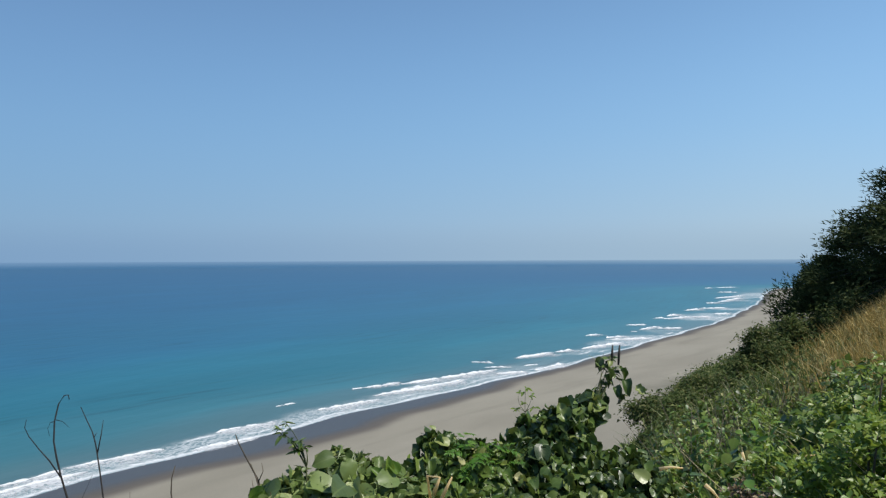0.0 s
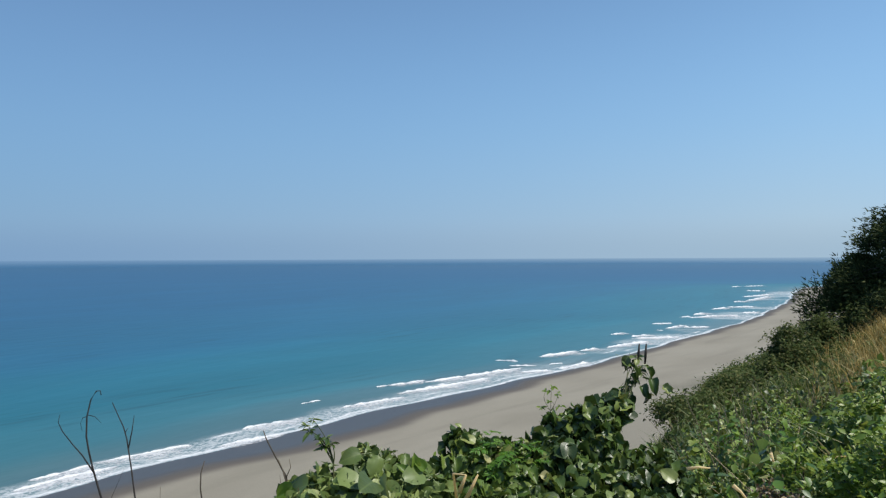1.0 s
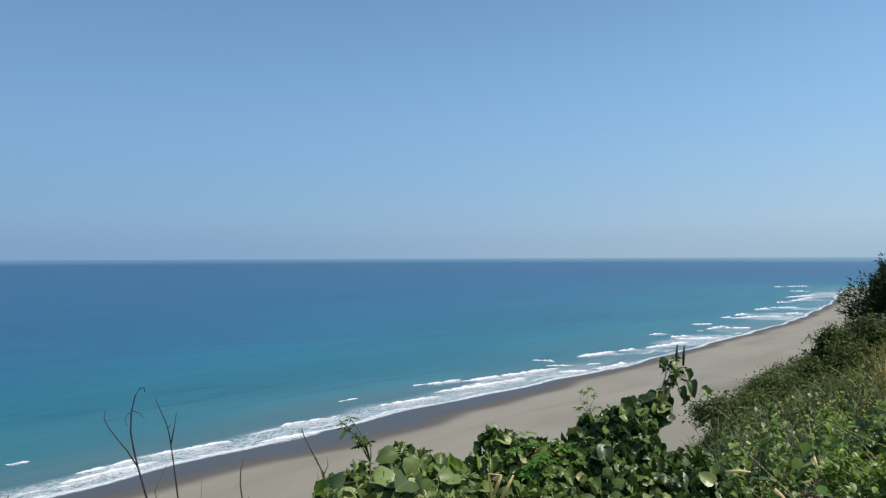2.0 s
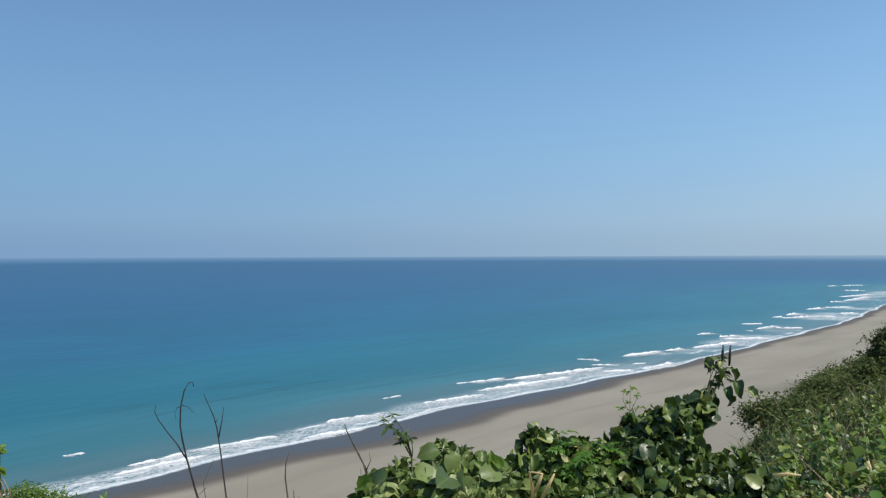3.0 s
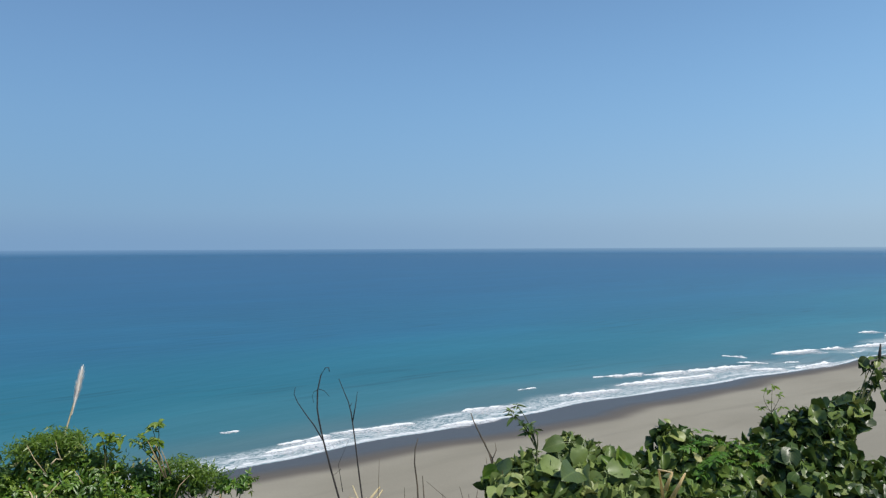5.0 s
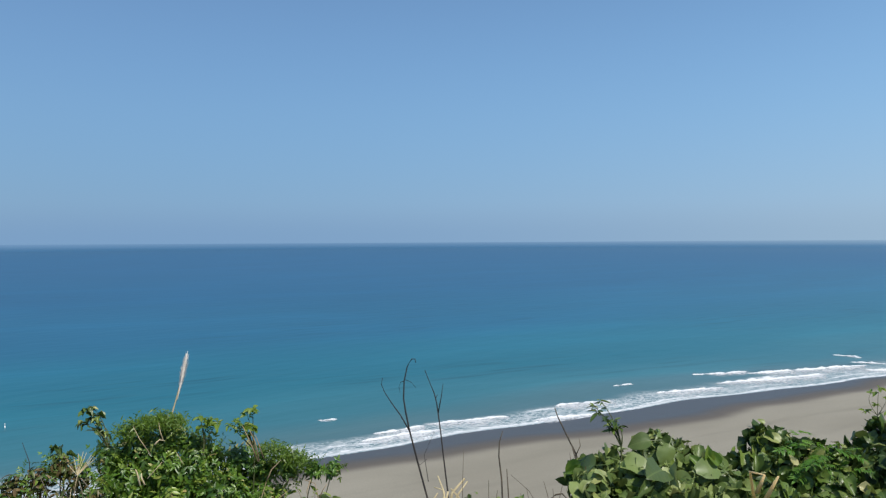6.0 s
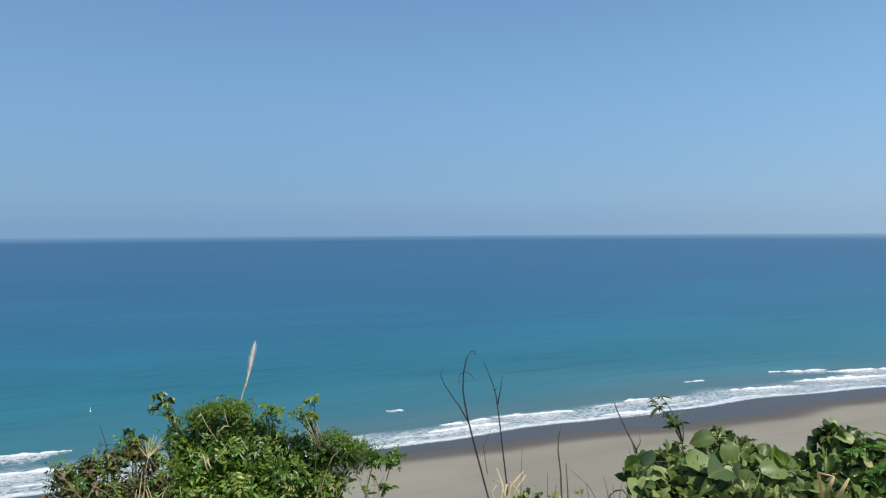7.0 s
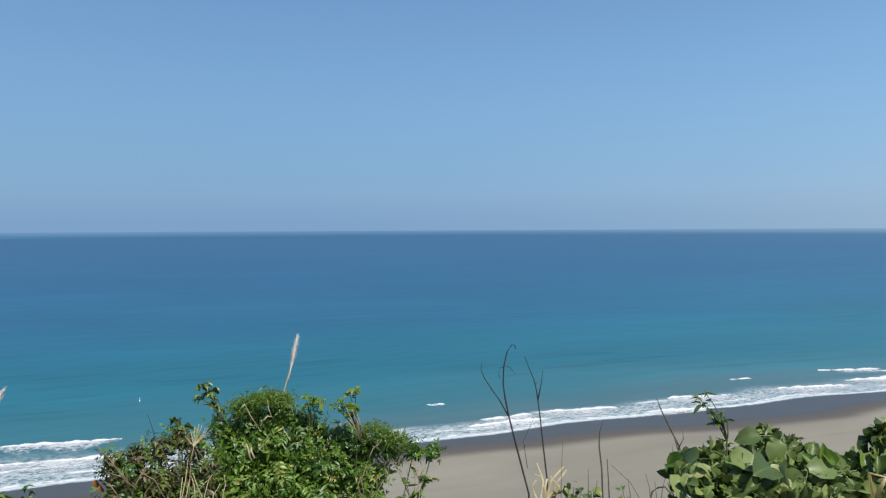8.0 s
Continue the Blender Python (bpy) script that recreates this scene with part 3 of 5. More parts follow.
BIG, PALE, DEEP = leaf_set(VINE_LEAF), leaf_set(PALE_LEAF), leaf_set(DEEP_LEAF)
LIGHT = [mesh("leaf", s[0].tolist(), s[1], LIGHT_LEAF, s[2]) for s in (leaf_shape(0.6, 0.25, 0.2), leaf_shape(0.5, -0.1, 0.26))]
NARROW = [mesh("leaf", s[0].tolist(), s[1], VINE_LEAF, s[2]) for s in (leaf_shape(0.40, 0.25, 0.10), leaf_shape(0.46, -0.1, 0.14))]


def spray_shape(pairs, seed, width=0.40):
    """A twig with leaves in pairs along it, of length 1."""
    rnd, heap = random.Random(seed), Heap()
    tube(heap, [(0, 0, 0), (0, 0.5, 0.02), (0, 0.95, -0.08)], [0.012, 0.009, 0.004], 3)
    shapes = [small_leaf(width, 0.2), small_leaf(width * 0.9, 0.35)]
    for i in range(pairs):
        y = 0.12 + 0.8 * i / max(1, pairs - 1)
        for side in (-1, 1):
            d = Vector((side, rnd.uniform(0.3, 0.8), rnd.uniform(-0.25, 0.3)))
            heap.put(*lay(rnd.choice(shapes), turned(d, (rnd.uniform(-0.4, 0.4), rnd.uniform(-0.3, 0.3), 1), (0, y, 0.02 - 0.08 * y), rnd.uniform(0.30, 0.42) * (1.1 - 0.4 * y))))
    heap.put(*lay(shapes[0], turned((0, 1, -0.1), (0, 0, 1), (0, 0.93, -0.07), 0.34)))
    return heap


SPRAYS = [spray_shape(p, s).mesh("leaf_spray", BUSH_LEAF) for p, s in ((4, 1), (5, 2), (3, 3), (5, 4))]


def plant(name, label, category, base, tips, leaves, size, seed, meshes=None, thick=0.004, group="", reach=0.5, inner=0, inner_size=0.06, inner_material=None, inner_drop=0.5, piece="leaf", spread=0.9, inner_ball=0.09, slim=0.68, stem_material=None, via=None, fine=True):
    """A leafy plant: stems from one root to its tips, each leaf near the tips a part, and a joined mass of smaller leaves inside."""
    rnd = random.Random(seed)
    meshes = meshes or BIG
    root = thing(name, base, label, category, group)
    each = max(2, round(leaves / len(tips)))
    heart = sum((Vector(t) for t in tips), Vector((0, 0, 0))) / len(tips) - Vector((0, 0, 0.25))
    for tip in tips:
        tip = Vector(tip)
        span = (tip - base).length
        low = max(0.1, 1 - reach / span)
        mid = base.lerp(tip, 0.5) + Vector((rnd.uniform(-1, 1), rnd.uniform(-1, 1), rnd.uniform(0.0, 0.6))) * span * 0.05
        pts = bend(base, mid, tip, 9)
        if via:
            pts = [base.lerp(via, i / 4) for i in range(5)] + bend(via, via.lerp(tip, 0.5) + Vector((rnd.gauss(0, 0.012), rnd.gauss(0, 0.012), 0.01)), tip, 5)[1:]
        heap = Heap()
        tube(heap, [p - base for p in pts[:9]] + [pts[8].lerp(pts[9], 0.85) - base], [thick * (1.1 - 0.9 * i / 9) for i in range(10)], 5)
        part("stem", heap.mesh("stem", stem_material or STEM), root)
        for k in range(each + 2):
            t = low + (1 - low) * (k + rnd.random()) / each if k < each else rnd.uniform(0.88, 0.97)
            q = t * 9
            i = min(8, int(q))
            p = pts[i].lerp(pts[i + 1], q - i)
            turn = k * 2.4 + rnd.uniform(-0.5, 0.5)
            out = Vector((math.cos(turn), math.sin(turn), rnd.uniform(-0.7, 0.35)))
            s = size * (0.40 + 0.95 * rnd.random() ** 2.0) * (1.0 if t < 0.9 else 0.7)
            at = p + out.normalized() * s * rnd.uniform(0.1, spread if k < each else 0.25) + Vector((0, 0, rnd.uniform(-0.3, 0.1) * s))
            up = (at - heart).normalized() * 0.9 + Vector((rnd.gauss(0.1, 0.45), rnd.gauss(-0.1, 0.45), 0.75))
            ob = part(piece, rnd.choice(meshes), root)
            ob.matrix_basis = turned(out, up, at - base, s)
    if inner:
        heap = Heap()
        kind_of = tiny_leaf if fine else small_leaf
        shapes = [kind_of(slim, 0.25), kind_of(slim * 0.8, 0.45), kind_of(slim * 0.9, 0.1)]
        tufts = []
        for tip in tips:
            tufts += [Vector(tip) + Vector((rnd.gauss(0, 0.05), rnd.gauss(0, 0.05), -0.04 - inner_drop * f * rnd.uniform(0.6, 1.3))) for f in (0.0, 0.3, 0.65)]
        for k in range(inner):
            c = tufts[k % len(tufts)]
            way = Vector((rnd.gauss(0, 1), rnd.gauss(0, 1), rnd.gauss(0.35, 0.9))).normalized()
            p = c + way * inner_ball * rnd.random() ** 0.4
            d, n = facing_out(way + Vector((0.1, -0.1, 0.6)), rnd)
            heap.put(*lay(rnd.choice(shapes), turned(d, n, p - base, inner_size * rnd.uniform(0.55, 1.35))))
        tagged(part("foliage", heap.mesh("foliage", inner_material or VINE_MASS), root), kind="stuff")
    return root


def root_of(side, up, far):
    return ground_below(spot(side, up, far))


def clumps_plant(name, label, category, base, lobes, size, seed, meshes, stand=Vector((0, 0, 0)), piece="leaf", cover=1.0, inner=260, inner_size=0.034, inner_material=None, slim=0.62, stem_material=None, thick=0.004, group="", loose=0.50, fine=False, fringe=9):
    """A dense plant of rounded leafy clumps: a stem to each clump, leaves that overlap all over it as parts, and smaller leaves joined inside.
    lobes: (side, up, far, radius)."""
    rnd = random.Random(seed)
    root = thing(name, base, label, category, group)
    heap = Heap()
    kind_of = tiny_leaf if fine else small_leaf
    shapes = [kind_of(slim, 0.25), kind_of(slim * 0.8, 0.45), kind_of(slim * 0.9, 0.1)]
    for side, up, far, r in lobes:
        c = spot(side, up, far, stand)
        pts = bend(base, base.lerp(c, 0.5) + Vector((rnd.uniform(-1, 1), rnd.uniform(-1, 1), 0.3)) * 0.06, c + Vector((0, 0, r * 0.5)), 8)
        stem = Heap()
        tube(stem, [p - base for p in pts], [thick * (1.15 - 0.1 * i) for i in range(9)], 5)
        part("stem", stem.mesh("stem", stem_material or STEM), root)
        for _ in range(max(6, round(cover * 3.6 * (2 * math.pi * r * r) / (0.55 * size * size)))):
            way = Vector((rnd.gauss(0, 1), rnd.gauss(0, 1), rnd.gauss(0.25, 0.9))).normalized()
            s = size * min(1.35, max(0.5, math.exp(rnd.gauss(-0.05, 0.30))))
            p = c + way * r * rnd.uniform(0.62, 1.04)
            n = way * 0.75 + Vector((rnd.gauss(0.12, loose), rnd.gauss(0, loose), 0.55 + rnd.gauss(0, loose)))
            d = way.cross(Vector((rnd.gauss(0, 1), rnd.gauss(0, 1), rnd.gauss(0, 1)))).normalized() + way * 0.35
            d.z -= 0.35
            d.normalize()
            ob = part(piece, rnd.choice(meshes), root)
            ob.matrix_basis = turned(d, n, p - d * s * 0.45 - base, s)
        for _ in range(int(fringe * (r / 0.06))):
            way = Vector((rnd.gauss(0, 1), rnd.gauss(0, 1), rnd.gauss(0.5, 0.8))).normalized()
            s = size * rnd.uniform(0.42, 0.72)
            d = way * 0.8 + Vector((rnd.gauss(0, 0.5), rnd.gauss(0, 0.5), rnd.gauss(0.1, 0.5)))
            ob = part(piece, rnd.choice(meshes), root)
            ob.matrix_basis = turned(d, way + Vector((rnd.gauss(0, 0.6), rnd.gauss(0, 0.6), 0.5)), c + way * r * rnd.uniform(0.85, 1.08) - base, s)
        for _ in range(int(inner * (r / 0.07) ** 2)):
            way = Vector((rnd.gauss(0, 1), rnd.gauss(0, 1), rnd.gauss(-0.1, 1))).normalized()
            p = c + way * r * 0.92 * rnd.random() ** 0.45
            d, n = facing_out(way + Vector((0.1, 0, 0.5)), rnd)
            heap.put(*lay(rnd.choice(shapes), turned(d, n, p - base, inner_size * rnd.uniform(0.55, 1.35))))
    # the far side of the plant and its skirts down to the ground
    deep = [(spot(side, up - rnd.uniform(3.0, 5.0), far + rnd.uniform(0.20, 0.32), stand), r * 1.5) for side, up, far, r in lobes[::2]]
    for side, up, far, r in sorted(lobes, key=lambda l: l[1])[:max(3, len(lobes) // 3)]:
        c = spot(side, up, far + 0.12, stand)
        floor_z = float(land(c.x, c.y))
        while c.z - 0.24 > floor_z + 0.10:
            c = c + Vector((rnd.uniform(-0.05, 0.05), rnd.uniform(-0.02, 0.08), -0.24))
            deep.append((c, 0.17))
    for c, r in deep:
        for _ in range(int(50 * (r / 0.07) ** 2)):
            way = Vector((rnd.gauss(0, 1), rnd.gauss(0, 1), rnd.gauss(-0.1, 1))).normalized()
            d, n = facing_out(way + Vector((0.1, 0, 0.5)), rnd)
            heap.put(*lay(rnd.choice(shapes), turned(d, n, c + way * r * rnd.random() ** 0.4 - base, inner_size * rnd.uniform(1.2, 2.0))))
    tagged(part("foliage", heap.mesh("foliage", inner_material or VINE_MASS), root), kind="stuff")
    return root


def leaf_at(owner, me, side, up, far, size, ahead, face, stand=Vector((0, 0, 0)), piece="leaf"):
    """One leaf at its own place on a plant."""
    ob = part(piece, me, owner)
    ob.matrix_basis = turned(ahead, face, spot(side, up, far, stand) - Vector(owner.location), size)
    return ob


V_LABEL = "climbing vine with broad bright green leaves on the hillside"
G = "vines on the slope"
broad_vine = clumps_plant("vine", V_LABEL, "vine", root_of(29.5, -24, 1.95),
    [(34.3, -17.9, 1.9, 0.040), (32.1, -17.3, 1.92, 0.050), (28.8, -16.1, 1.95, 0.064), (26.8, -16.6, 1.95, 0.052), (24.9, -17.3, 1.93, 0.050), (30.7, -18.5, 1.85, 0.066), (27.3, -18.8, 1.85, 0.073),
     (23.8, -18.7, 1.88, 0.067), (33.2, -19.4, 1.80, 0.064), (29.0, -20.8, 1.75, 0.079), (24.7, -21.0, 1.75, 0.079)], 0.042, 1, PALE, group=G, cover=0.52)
clumps_plant("vine", V_LABEL, "vine", root_of(21.0, -24, 2.0),
    [(21.2, -14.7, 2.05, 0.056), (22.5, -16.7, 2.0, 0.058), (20.4, -16.8, 2.0, 0.072), (18.6, -15.2, 2.05, 0.050), (16.7, -15.6, 2.05, 0.050), (17.8, -17.2, 2.0, 0.080), (21.7, -18.9, 1.9, 0.079), (18.2, -19.7, 1.85, 0.084),
     (16.1, -18.3, 1.95, 0.074)], 0.033, 2, BIG + NARROW[:1], group=G, cover=0.50, inner_size=0.026)
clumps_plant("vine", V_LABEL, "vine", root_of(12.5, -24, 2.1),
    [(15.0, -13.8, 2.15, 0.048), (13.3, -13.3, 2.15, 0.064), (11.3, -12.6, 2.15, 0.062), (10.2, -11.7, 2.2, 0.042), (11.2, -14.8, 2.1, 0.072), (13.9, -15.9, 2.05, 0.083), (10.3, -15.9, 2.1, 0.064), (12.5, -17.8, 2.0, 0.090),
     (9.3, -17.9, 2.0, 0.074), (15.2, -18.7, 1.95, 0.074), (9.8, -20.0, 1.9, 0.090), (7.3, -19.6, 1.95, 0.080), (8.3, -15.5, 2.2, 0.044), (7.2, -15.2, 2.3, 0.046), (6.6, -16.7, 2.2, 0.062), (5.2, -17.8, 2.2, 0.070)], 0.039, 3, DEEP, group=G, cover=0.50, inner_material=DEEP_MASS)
# the broadest leaves, on the outside of the first vine
rb = random.Random(97)
for side, up, far, size, pick in [(33.4, -17.0, 1.80, 0.070, 2), (31.2, -16.6, 1.82, 0.074, 0), (28.4, -17.0, 1.80, 0.078, 2), (30.5, -17.9, 1.80, 0.070, 0), (32.2, -18.4, 1.78, 0.072, 5), (26.4, -17.4, 1.82, 0.062, 0),
                                  (24.6, -16.6, 1.86, 0.064, 2), (27.0, -18.5, 1.78, 0.070, 5), (34.5, -18.3, 1.78, 0.062, 2), (25.2, -18.3, 1.82, 0.064, 0), (23.4, -17.6, 1.86, 0.060, 2), (29.4, -15.0, 1.88, 0.052, 0), (28.0, -15.2, 1.88, 0.050, 5)]:
    toward = (Vector((0, 0, EYE)) - spot(side, up, far)).normalized()
    leaf_at(broad_vine, PALE[pick], side, up, far, size, Vector((rb.uniform(-1, 1), rb.uniform(-0.6, 0.2), rb.uniform(-0.5, 0.2))), toward * 0.7 + Vector((0.3, 0, 0.8)))
for side, up, tall in [(25.2, -16.1, 0.040), (24.5, -16.2, 0.042), (25.7, -16.5, 0.036)]:          # pale young leaves standing up
    leaf_at(broad_vine, LIGHT[0], side, up, 1.86, tall, Vector((rb.uniform(-0.9, 0.9), -0.3, 0.7)), Vector((0.5, -0.6, 0.5)))
leaf_at(broad_vine, LIGHT[0], 36.9, -16.7, 1.84, 0.052, Vector((-0.6, -0.2, -0.5)), Vector((0.4, -0.8, 0.5)), LATE)
leaf_at(broad_vine, LIGHT[1], 36.6, -17.2, 1.84, 0.045, Vector((-0.8, -0.3, -0.3)), Vector((0.4, -0.6, 0.7)), LATE)
shoot = plant("vine_shoot", "upright vine shoot with drooping leaves and two dark seed pods", "vine", root_of(9.9, -20, 2.4),
      [spot(*p, 2.45) for p in ((8.3, -7.6), (8.7, -8.1), (8.2, -8.7), (8.8, -9.3), (9.2, -9.9), (9.5, -10.6), (9.1, -8.3), (7.9, -8.3))], 64, 0.032, 6, NARROW + DEEP[:3], reach=0.08, spread=0.4, via=spot(9.7, -11.7, 2.4))
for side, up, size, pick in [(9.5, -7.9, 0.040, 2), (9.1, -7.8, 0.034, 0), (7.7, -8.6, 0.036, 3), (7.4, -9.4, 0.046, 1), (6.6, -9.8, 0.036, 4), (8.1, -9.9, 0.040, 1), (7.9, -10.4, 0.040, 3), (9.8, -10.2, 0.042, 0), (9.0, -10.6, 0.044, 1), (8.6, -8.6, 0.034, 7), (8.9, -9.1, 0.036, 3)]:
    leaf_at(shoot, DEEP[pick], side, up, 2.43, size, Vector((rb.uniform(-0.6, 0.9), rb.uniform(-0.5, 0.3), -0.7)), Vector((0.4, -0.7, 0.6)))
FERNS = [spray_shape(9, k, 0.30).mesh("frond", LIME_FROND) for k in (11, 12)]
plant("fern", "bright green feathery fern among the vines", "fern", root_of(17.6, -22, 2.15), [spot(*p, 1.95) for p in ((19.4, -13.6), (18.6, -13.4), (17.7, -13.6), (16.8, -14.0), (18.9, -14.4), (17.5, -14.5), (16.3, -14.7), (18.0, -15.2))], 80, 0.085, 9, FERNS, 0.003, reach=0.14, piece="frond", spread=0.35)
plant("sprig", "thin upright sprig with small dark green leaves", "plant", root_of(30.9, -22, 1.9), [spot(*p, 1.8) for p in ((33.0, -12.3), (33.5, -12.7), (33.2, -13.1), (32.6, -13.6), (31.9, -13.7), (31.6, -14.1), (32.3, -14.2))], 60, 0.028, 7, NARROW, 0.0026, reach=0.035, spread=0.25, via=spot(31.4, -15.6, 1.81))
plant("young_shoot", "pale young shoot rising above the vines", "plant", root_of(14.6, -20, 2.2), [spot(14.7, -10.0, 2.15), spot(15.1, -10.4, 2.15), spot(14.3, -10.7, 2.15), spot(14.9, -11.2, 2.15), spot(15.5, -11.7, 2.15), spot(14.1, -11.5, 2.15)], 34, 0.020, 8, LIGHT, 0.0012, reach=0.04, spread=0.3, via=spot(14.8, -11.9, 2.15))

# bush beside the path
bush = clumps_plant("bush", "dense leafy green bush on the hillside", "bush", root_of(66, -22, 2.6),
    [(71.0, -14.9, 2.45, 0.050), (69.2, -14.5, 2.45, 0.056), (67.3, -14.0, 2.45, 0.050), (65.6, -14.7, 2.45, 0.046), (64.4, -15.4, 2.45, 0.036), (62.7, -16.0, 2.45, 0.046), (61.0, -16.6, 2.45, 0.053), (67.9, -16.2, 2.45, 0.080), (65.3, -16.4, 2.45, 0.070),
     (70.3, -16.6, 2.45, 0.074), (63.2, -18.1, 2.45, 0.080), (60.7, -18.7, 2.45, 0.064), (67.1, -18.6, 2.45, 0.092), (70.0, -19.0, 2.45, 0.092), (64.5, -20.6, 2.45, 0.096), (61.1, -20.9, 2.45, 0.083), (67.9, -21.3, 2.45, 0.100),
     (58.9, -16.7, 2.45, 0.040), (57.0, -17.1, 2.45, 0.030), (55.6, -17.1, 2.45, 0.020)], 0.056, 21, SPRAYS, LATE, "leaf_spray", 0.60, 520, 0.026, BUSH_MASS, 0.36, loose=0.6)
clumps_plant("straggly_bush", "straggly half-dry bush with brown stems and scattered green leaves", "bush", root_of(75.6, -24, 2.6),
    [(78.8, -16.2, 2.35, 0.034), (77.3, -16.0, 2.35, 0.040), (75.8, -15.8, 2.35, 0.043), (74.4, -15.2, 2.35, 0.037), (73.3, -15.9, 2.35, 0.042), (78.4, -17.6, 2.35, 0.048), (76.6, -17.6, 2.35, 0.058), (74.7, -17.7, 2.35, 0.060),
     (72.8, -17.8, 2.35, 0.060), (78.7, -19.0, 2.35, 0.058), (75.9, -19.4, 2.35, 0.076), (73.2, -19.6, 2.35, 0.076)], 0.052, 23, SPRAYS, LATE, "leaf_spray", 0.20, 480, 0.021, STRAGGLY, 0.40, DRY_STEM, 0.005, loose=0.7)
plant("leafy_shoot", "upright shoot with dark green leaves above the bush", "plant", root_of(71.6, -22, 2.5), [spot(*p, 2.45, LATE) for p in ((72.4, -11.4), (72.8, -11.5), (72.1, -11.9), (72.9, -12.4), (72.0, -12.5), (72.5, -12.2), (72.2, -12.9), (71.7, -13.2))], 90, 0.027, 25, BIG + NARROW, 0.003, reach=0.05, spread=0.35, via=spot(71.4, -14.4, 2.45, LATE))
plant("young_shoot", "upright shoot with yellow-green leaves above the bush", "plant", root_of(61.9, -22, 2.4), [spot(*p, 2.35, LATE) for p in ((61.5, -12.4), (62.0, -12.6), (62.8, -13.2), (63.2, -13.4), (62.2, -13.5), (61.6, -13.6), (61.9, -14.2), (62.5, -13.9))], 76, 0.032, 26, LIGHT, 0.003, reach=0.05, spread=0.3, via=spot(61.4, -15.4, 2.38, LATE))
plant("young_shoot", "leafy shoot with yellow-green leaves over the bush", "plant", root_of(64.9, -22, 2.4), [spot(*p, 2.38, LATE) for p in ((65.3, -12.7), (64.6, -12.9), (64.0, -13.2), (65.0, -13.4))], 40, 0.034, 27, LIGHT, 0.003, reach=0.05, spread=0.35, via=spot(65.0, -14.6, 2.4, LATE))
plant("thin_shoot", "thin drooping shoot with sparse green leaves beside the bush", "plant", root_of(57.4, -24, 2.5), [spot(*p, 2.45, LATE) for p in ((57.0, -18.4), (56.3, -19.0), (55.6, -19.0), (56.7, -19.9), (57.8, -19.1), (58.5, -17.9), (58.0, -20.2))], 46, 0.034, 28, LIGHT + NARROW, 0.0026, reach=0.07, spread=0.3, stem_material=DRY_STEM, via=spot(57.2, -20.8, 2.46, LATE))

feathers, rf = Heap(), random.Random(29)
for side, up in [(70.2, -13.4), (69.4, -13.1), (68.6, -12.9), (67.8, -12.8), (67.2, -13.0), (60.2, -15.5), (59.2, -15.9), (58.2, -16.4)]:
    c = spot(side, up, 2.39, LATE)
    for _ in range(420):
        way = Vector((rf.gauss(0, 1), rf.gauss(0, 1), rf.gauss(0.2, 0.8))).normalized()
        p = c + Vector((way.x * 0.060, way.y * 0.060, way.z * 0.034)) * rf.random() ** 0.5 * rf.uniform(0.6, 1.2)
        d, nn = facing_out(way, rf, 0.7, 0.1)
        feathers.put(*lay((np.array([(-0.16, 0, 0), (0.16, 0, 0), (0, 1, -0.1)]), [(0, 1, 2)], None), turned(d, nn, p - Vector(bush.location), rf.uniform(0.010, 0.018))))
tagged(part("feathery_foliage", feathers.mesh("feathery_foliage", LIME_SOFT), bush, "fine feathery light green leaves"), kind="stuff")


def lines(name, label, category, at, runs, material, group="", stand=LATE, planted=True):
    """Bare stalks, each run of points one part: (part name, points by side, up and far, thickness)."""
    root = thing(name, at, label, category, group)
    for piece, pts, thick in runs:
        heap = Heap()
        pp = [spot(*p, stand) - Vector(at) for p in pts]
        if planted and piece != "branch":
            pp.insert(0, Vector((0, 0, 0)))
        tube(heap, pp, [thick * (1 - 0.65 * i / (len(pp) - 1)) for i in range(len(pp))], 5)
        part(piece, heap.mesh(piece, material), root)
    return root


def foot(side, far):
    return ground_below(spot(side, -22, far, LATE))


D = 2.52
lines("dead_twig", "tall bare dark dead twig with curled tip", "twig", foot(47.8, D),
      [("stem", [(47.8, -30, D), (48.2, -20.0, D), (49.2, -16.5, D), (49.75, -14.4, D), (50.0, -13.2, D), (50.15, -12.2, D), (50.1, -10.9, D), (49.85, -9.8, D), (49.5, -9.25, D), (49.25, -9.25, D), (49.2, -9.55, D)], 0.0038),
       ("branch", [(49.7, -14.6, D), (50.4, -13.4, D), (51.0, -12.6, D), (51.6, -11.7, D), (51.85, -11.1, D), (51.75, -10.6, D)], 0.0023),
       ("branch", [(50.1, -10.9, D), (50.35, -10.95, D), (50.5, -11.3, D), (50.4, -11.8, D)], 0.0013), ("branch", [(50.0, -10.8, D), (49.6, -10.95, D), (49.2, -11.4, D)], 0.0013)], DEAD)
lines("dead_twig", "tall bare dark dead twig with forked tip", "twig", foot(46.5, D),
      [("stem", [(46.5, -30, D), (46.8, -19.0, D), (47.1, -16.6, D), (47.35, -14.4, D), (47.6, -12.6, D), (47.8, -11.8, D), (48.1, -11.1, D), (48.5, -10.1, D)], 0.0033),
       ("branch", [(47.5, -13.3, D), (47.25, -12.1, D), (47.1, -11.1, D)], 0.0022), ("branch", [(47.7, -12.2, D), (47.5, -11.9, D)], 0.0014),
       ("branch", [(48.3, -18.2, D), (48.6, -16.3, D), (47.8, -14.6, D)], 0.0011), ("branch", [(48.4, -16.6, D), (48.9, -17.0, D), (49.2, -16.8, D)], 0.0009)], DEAD)


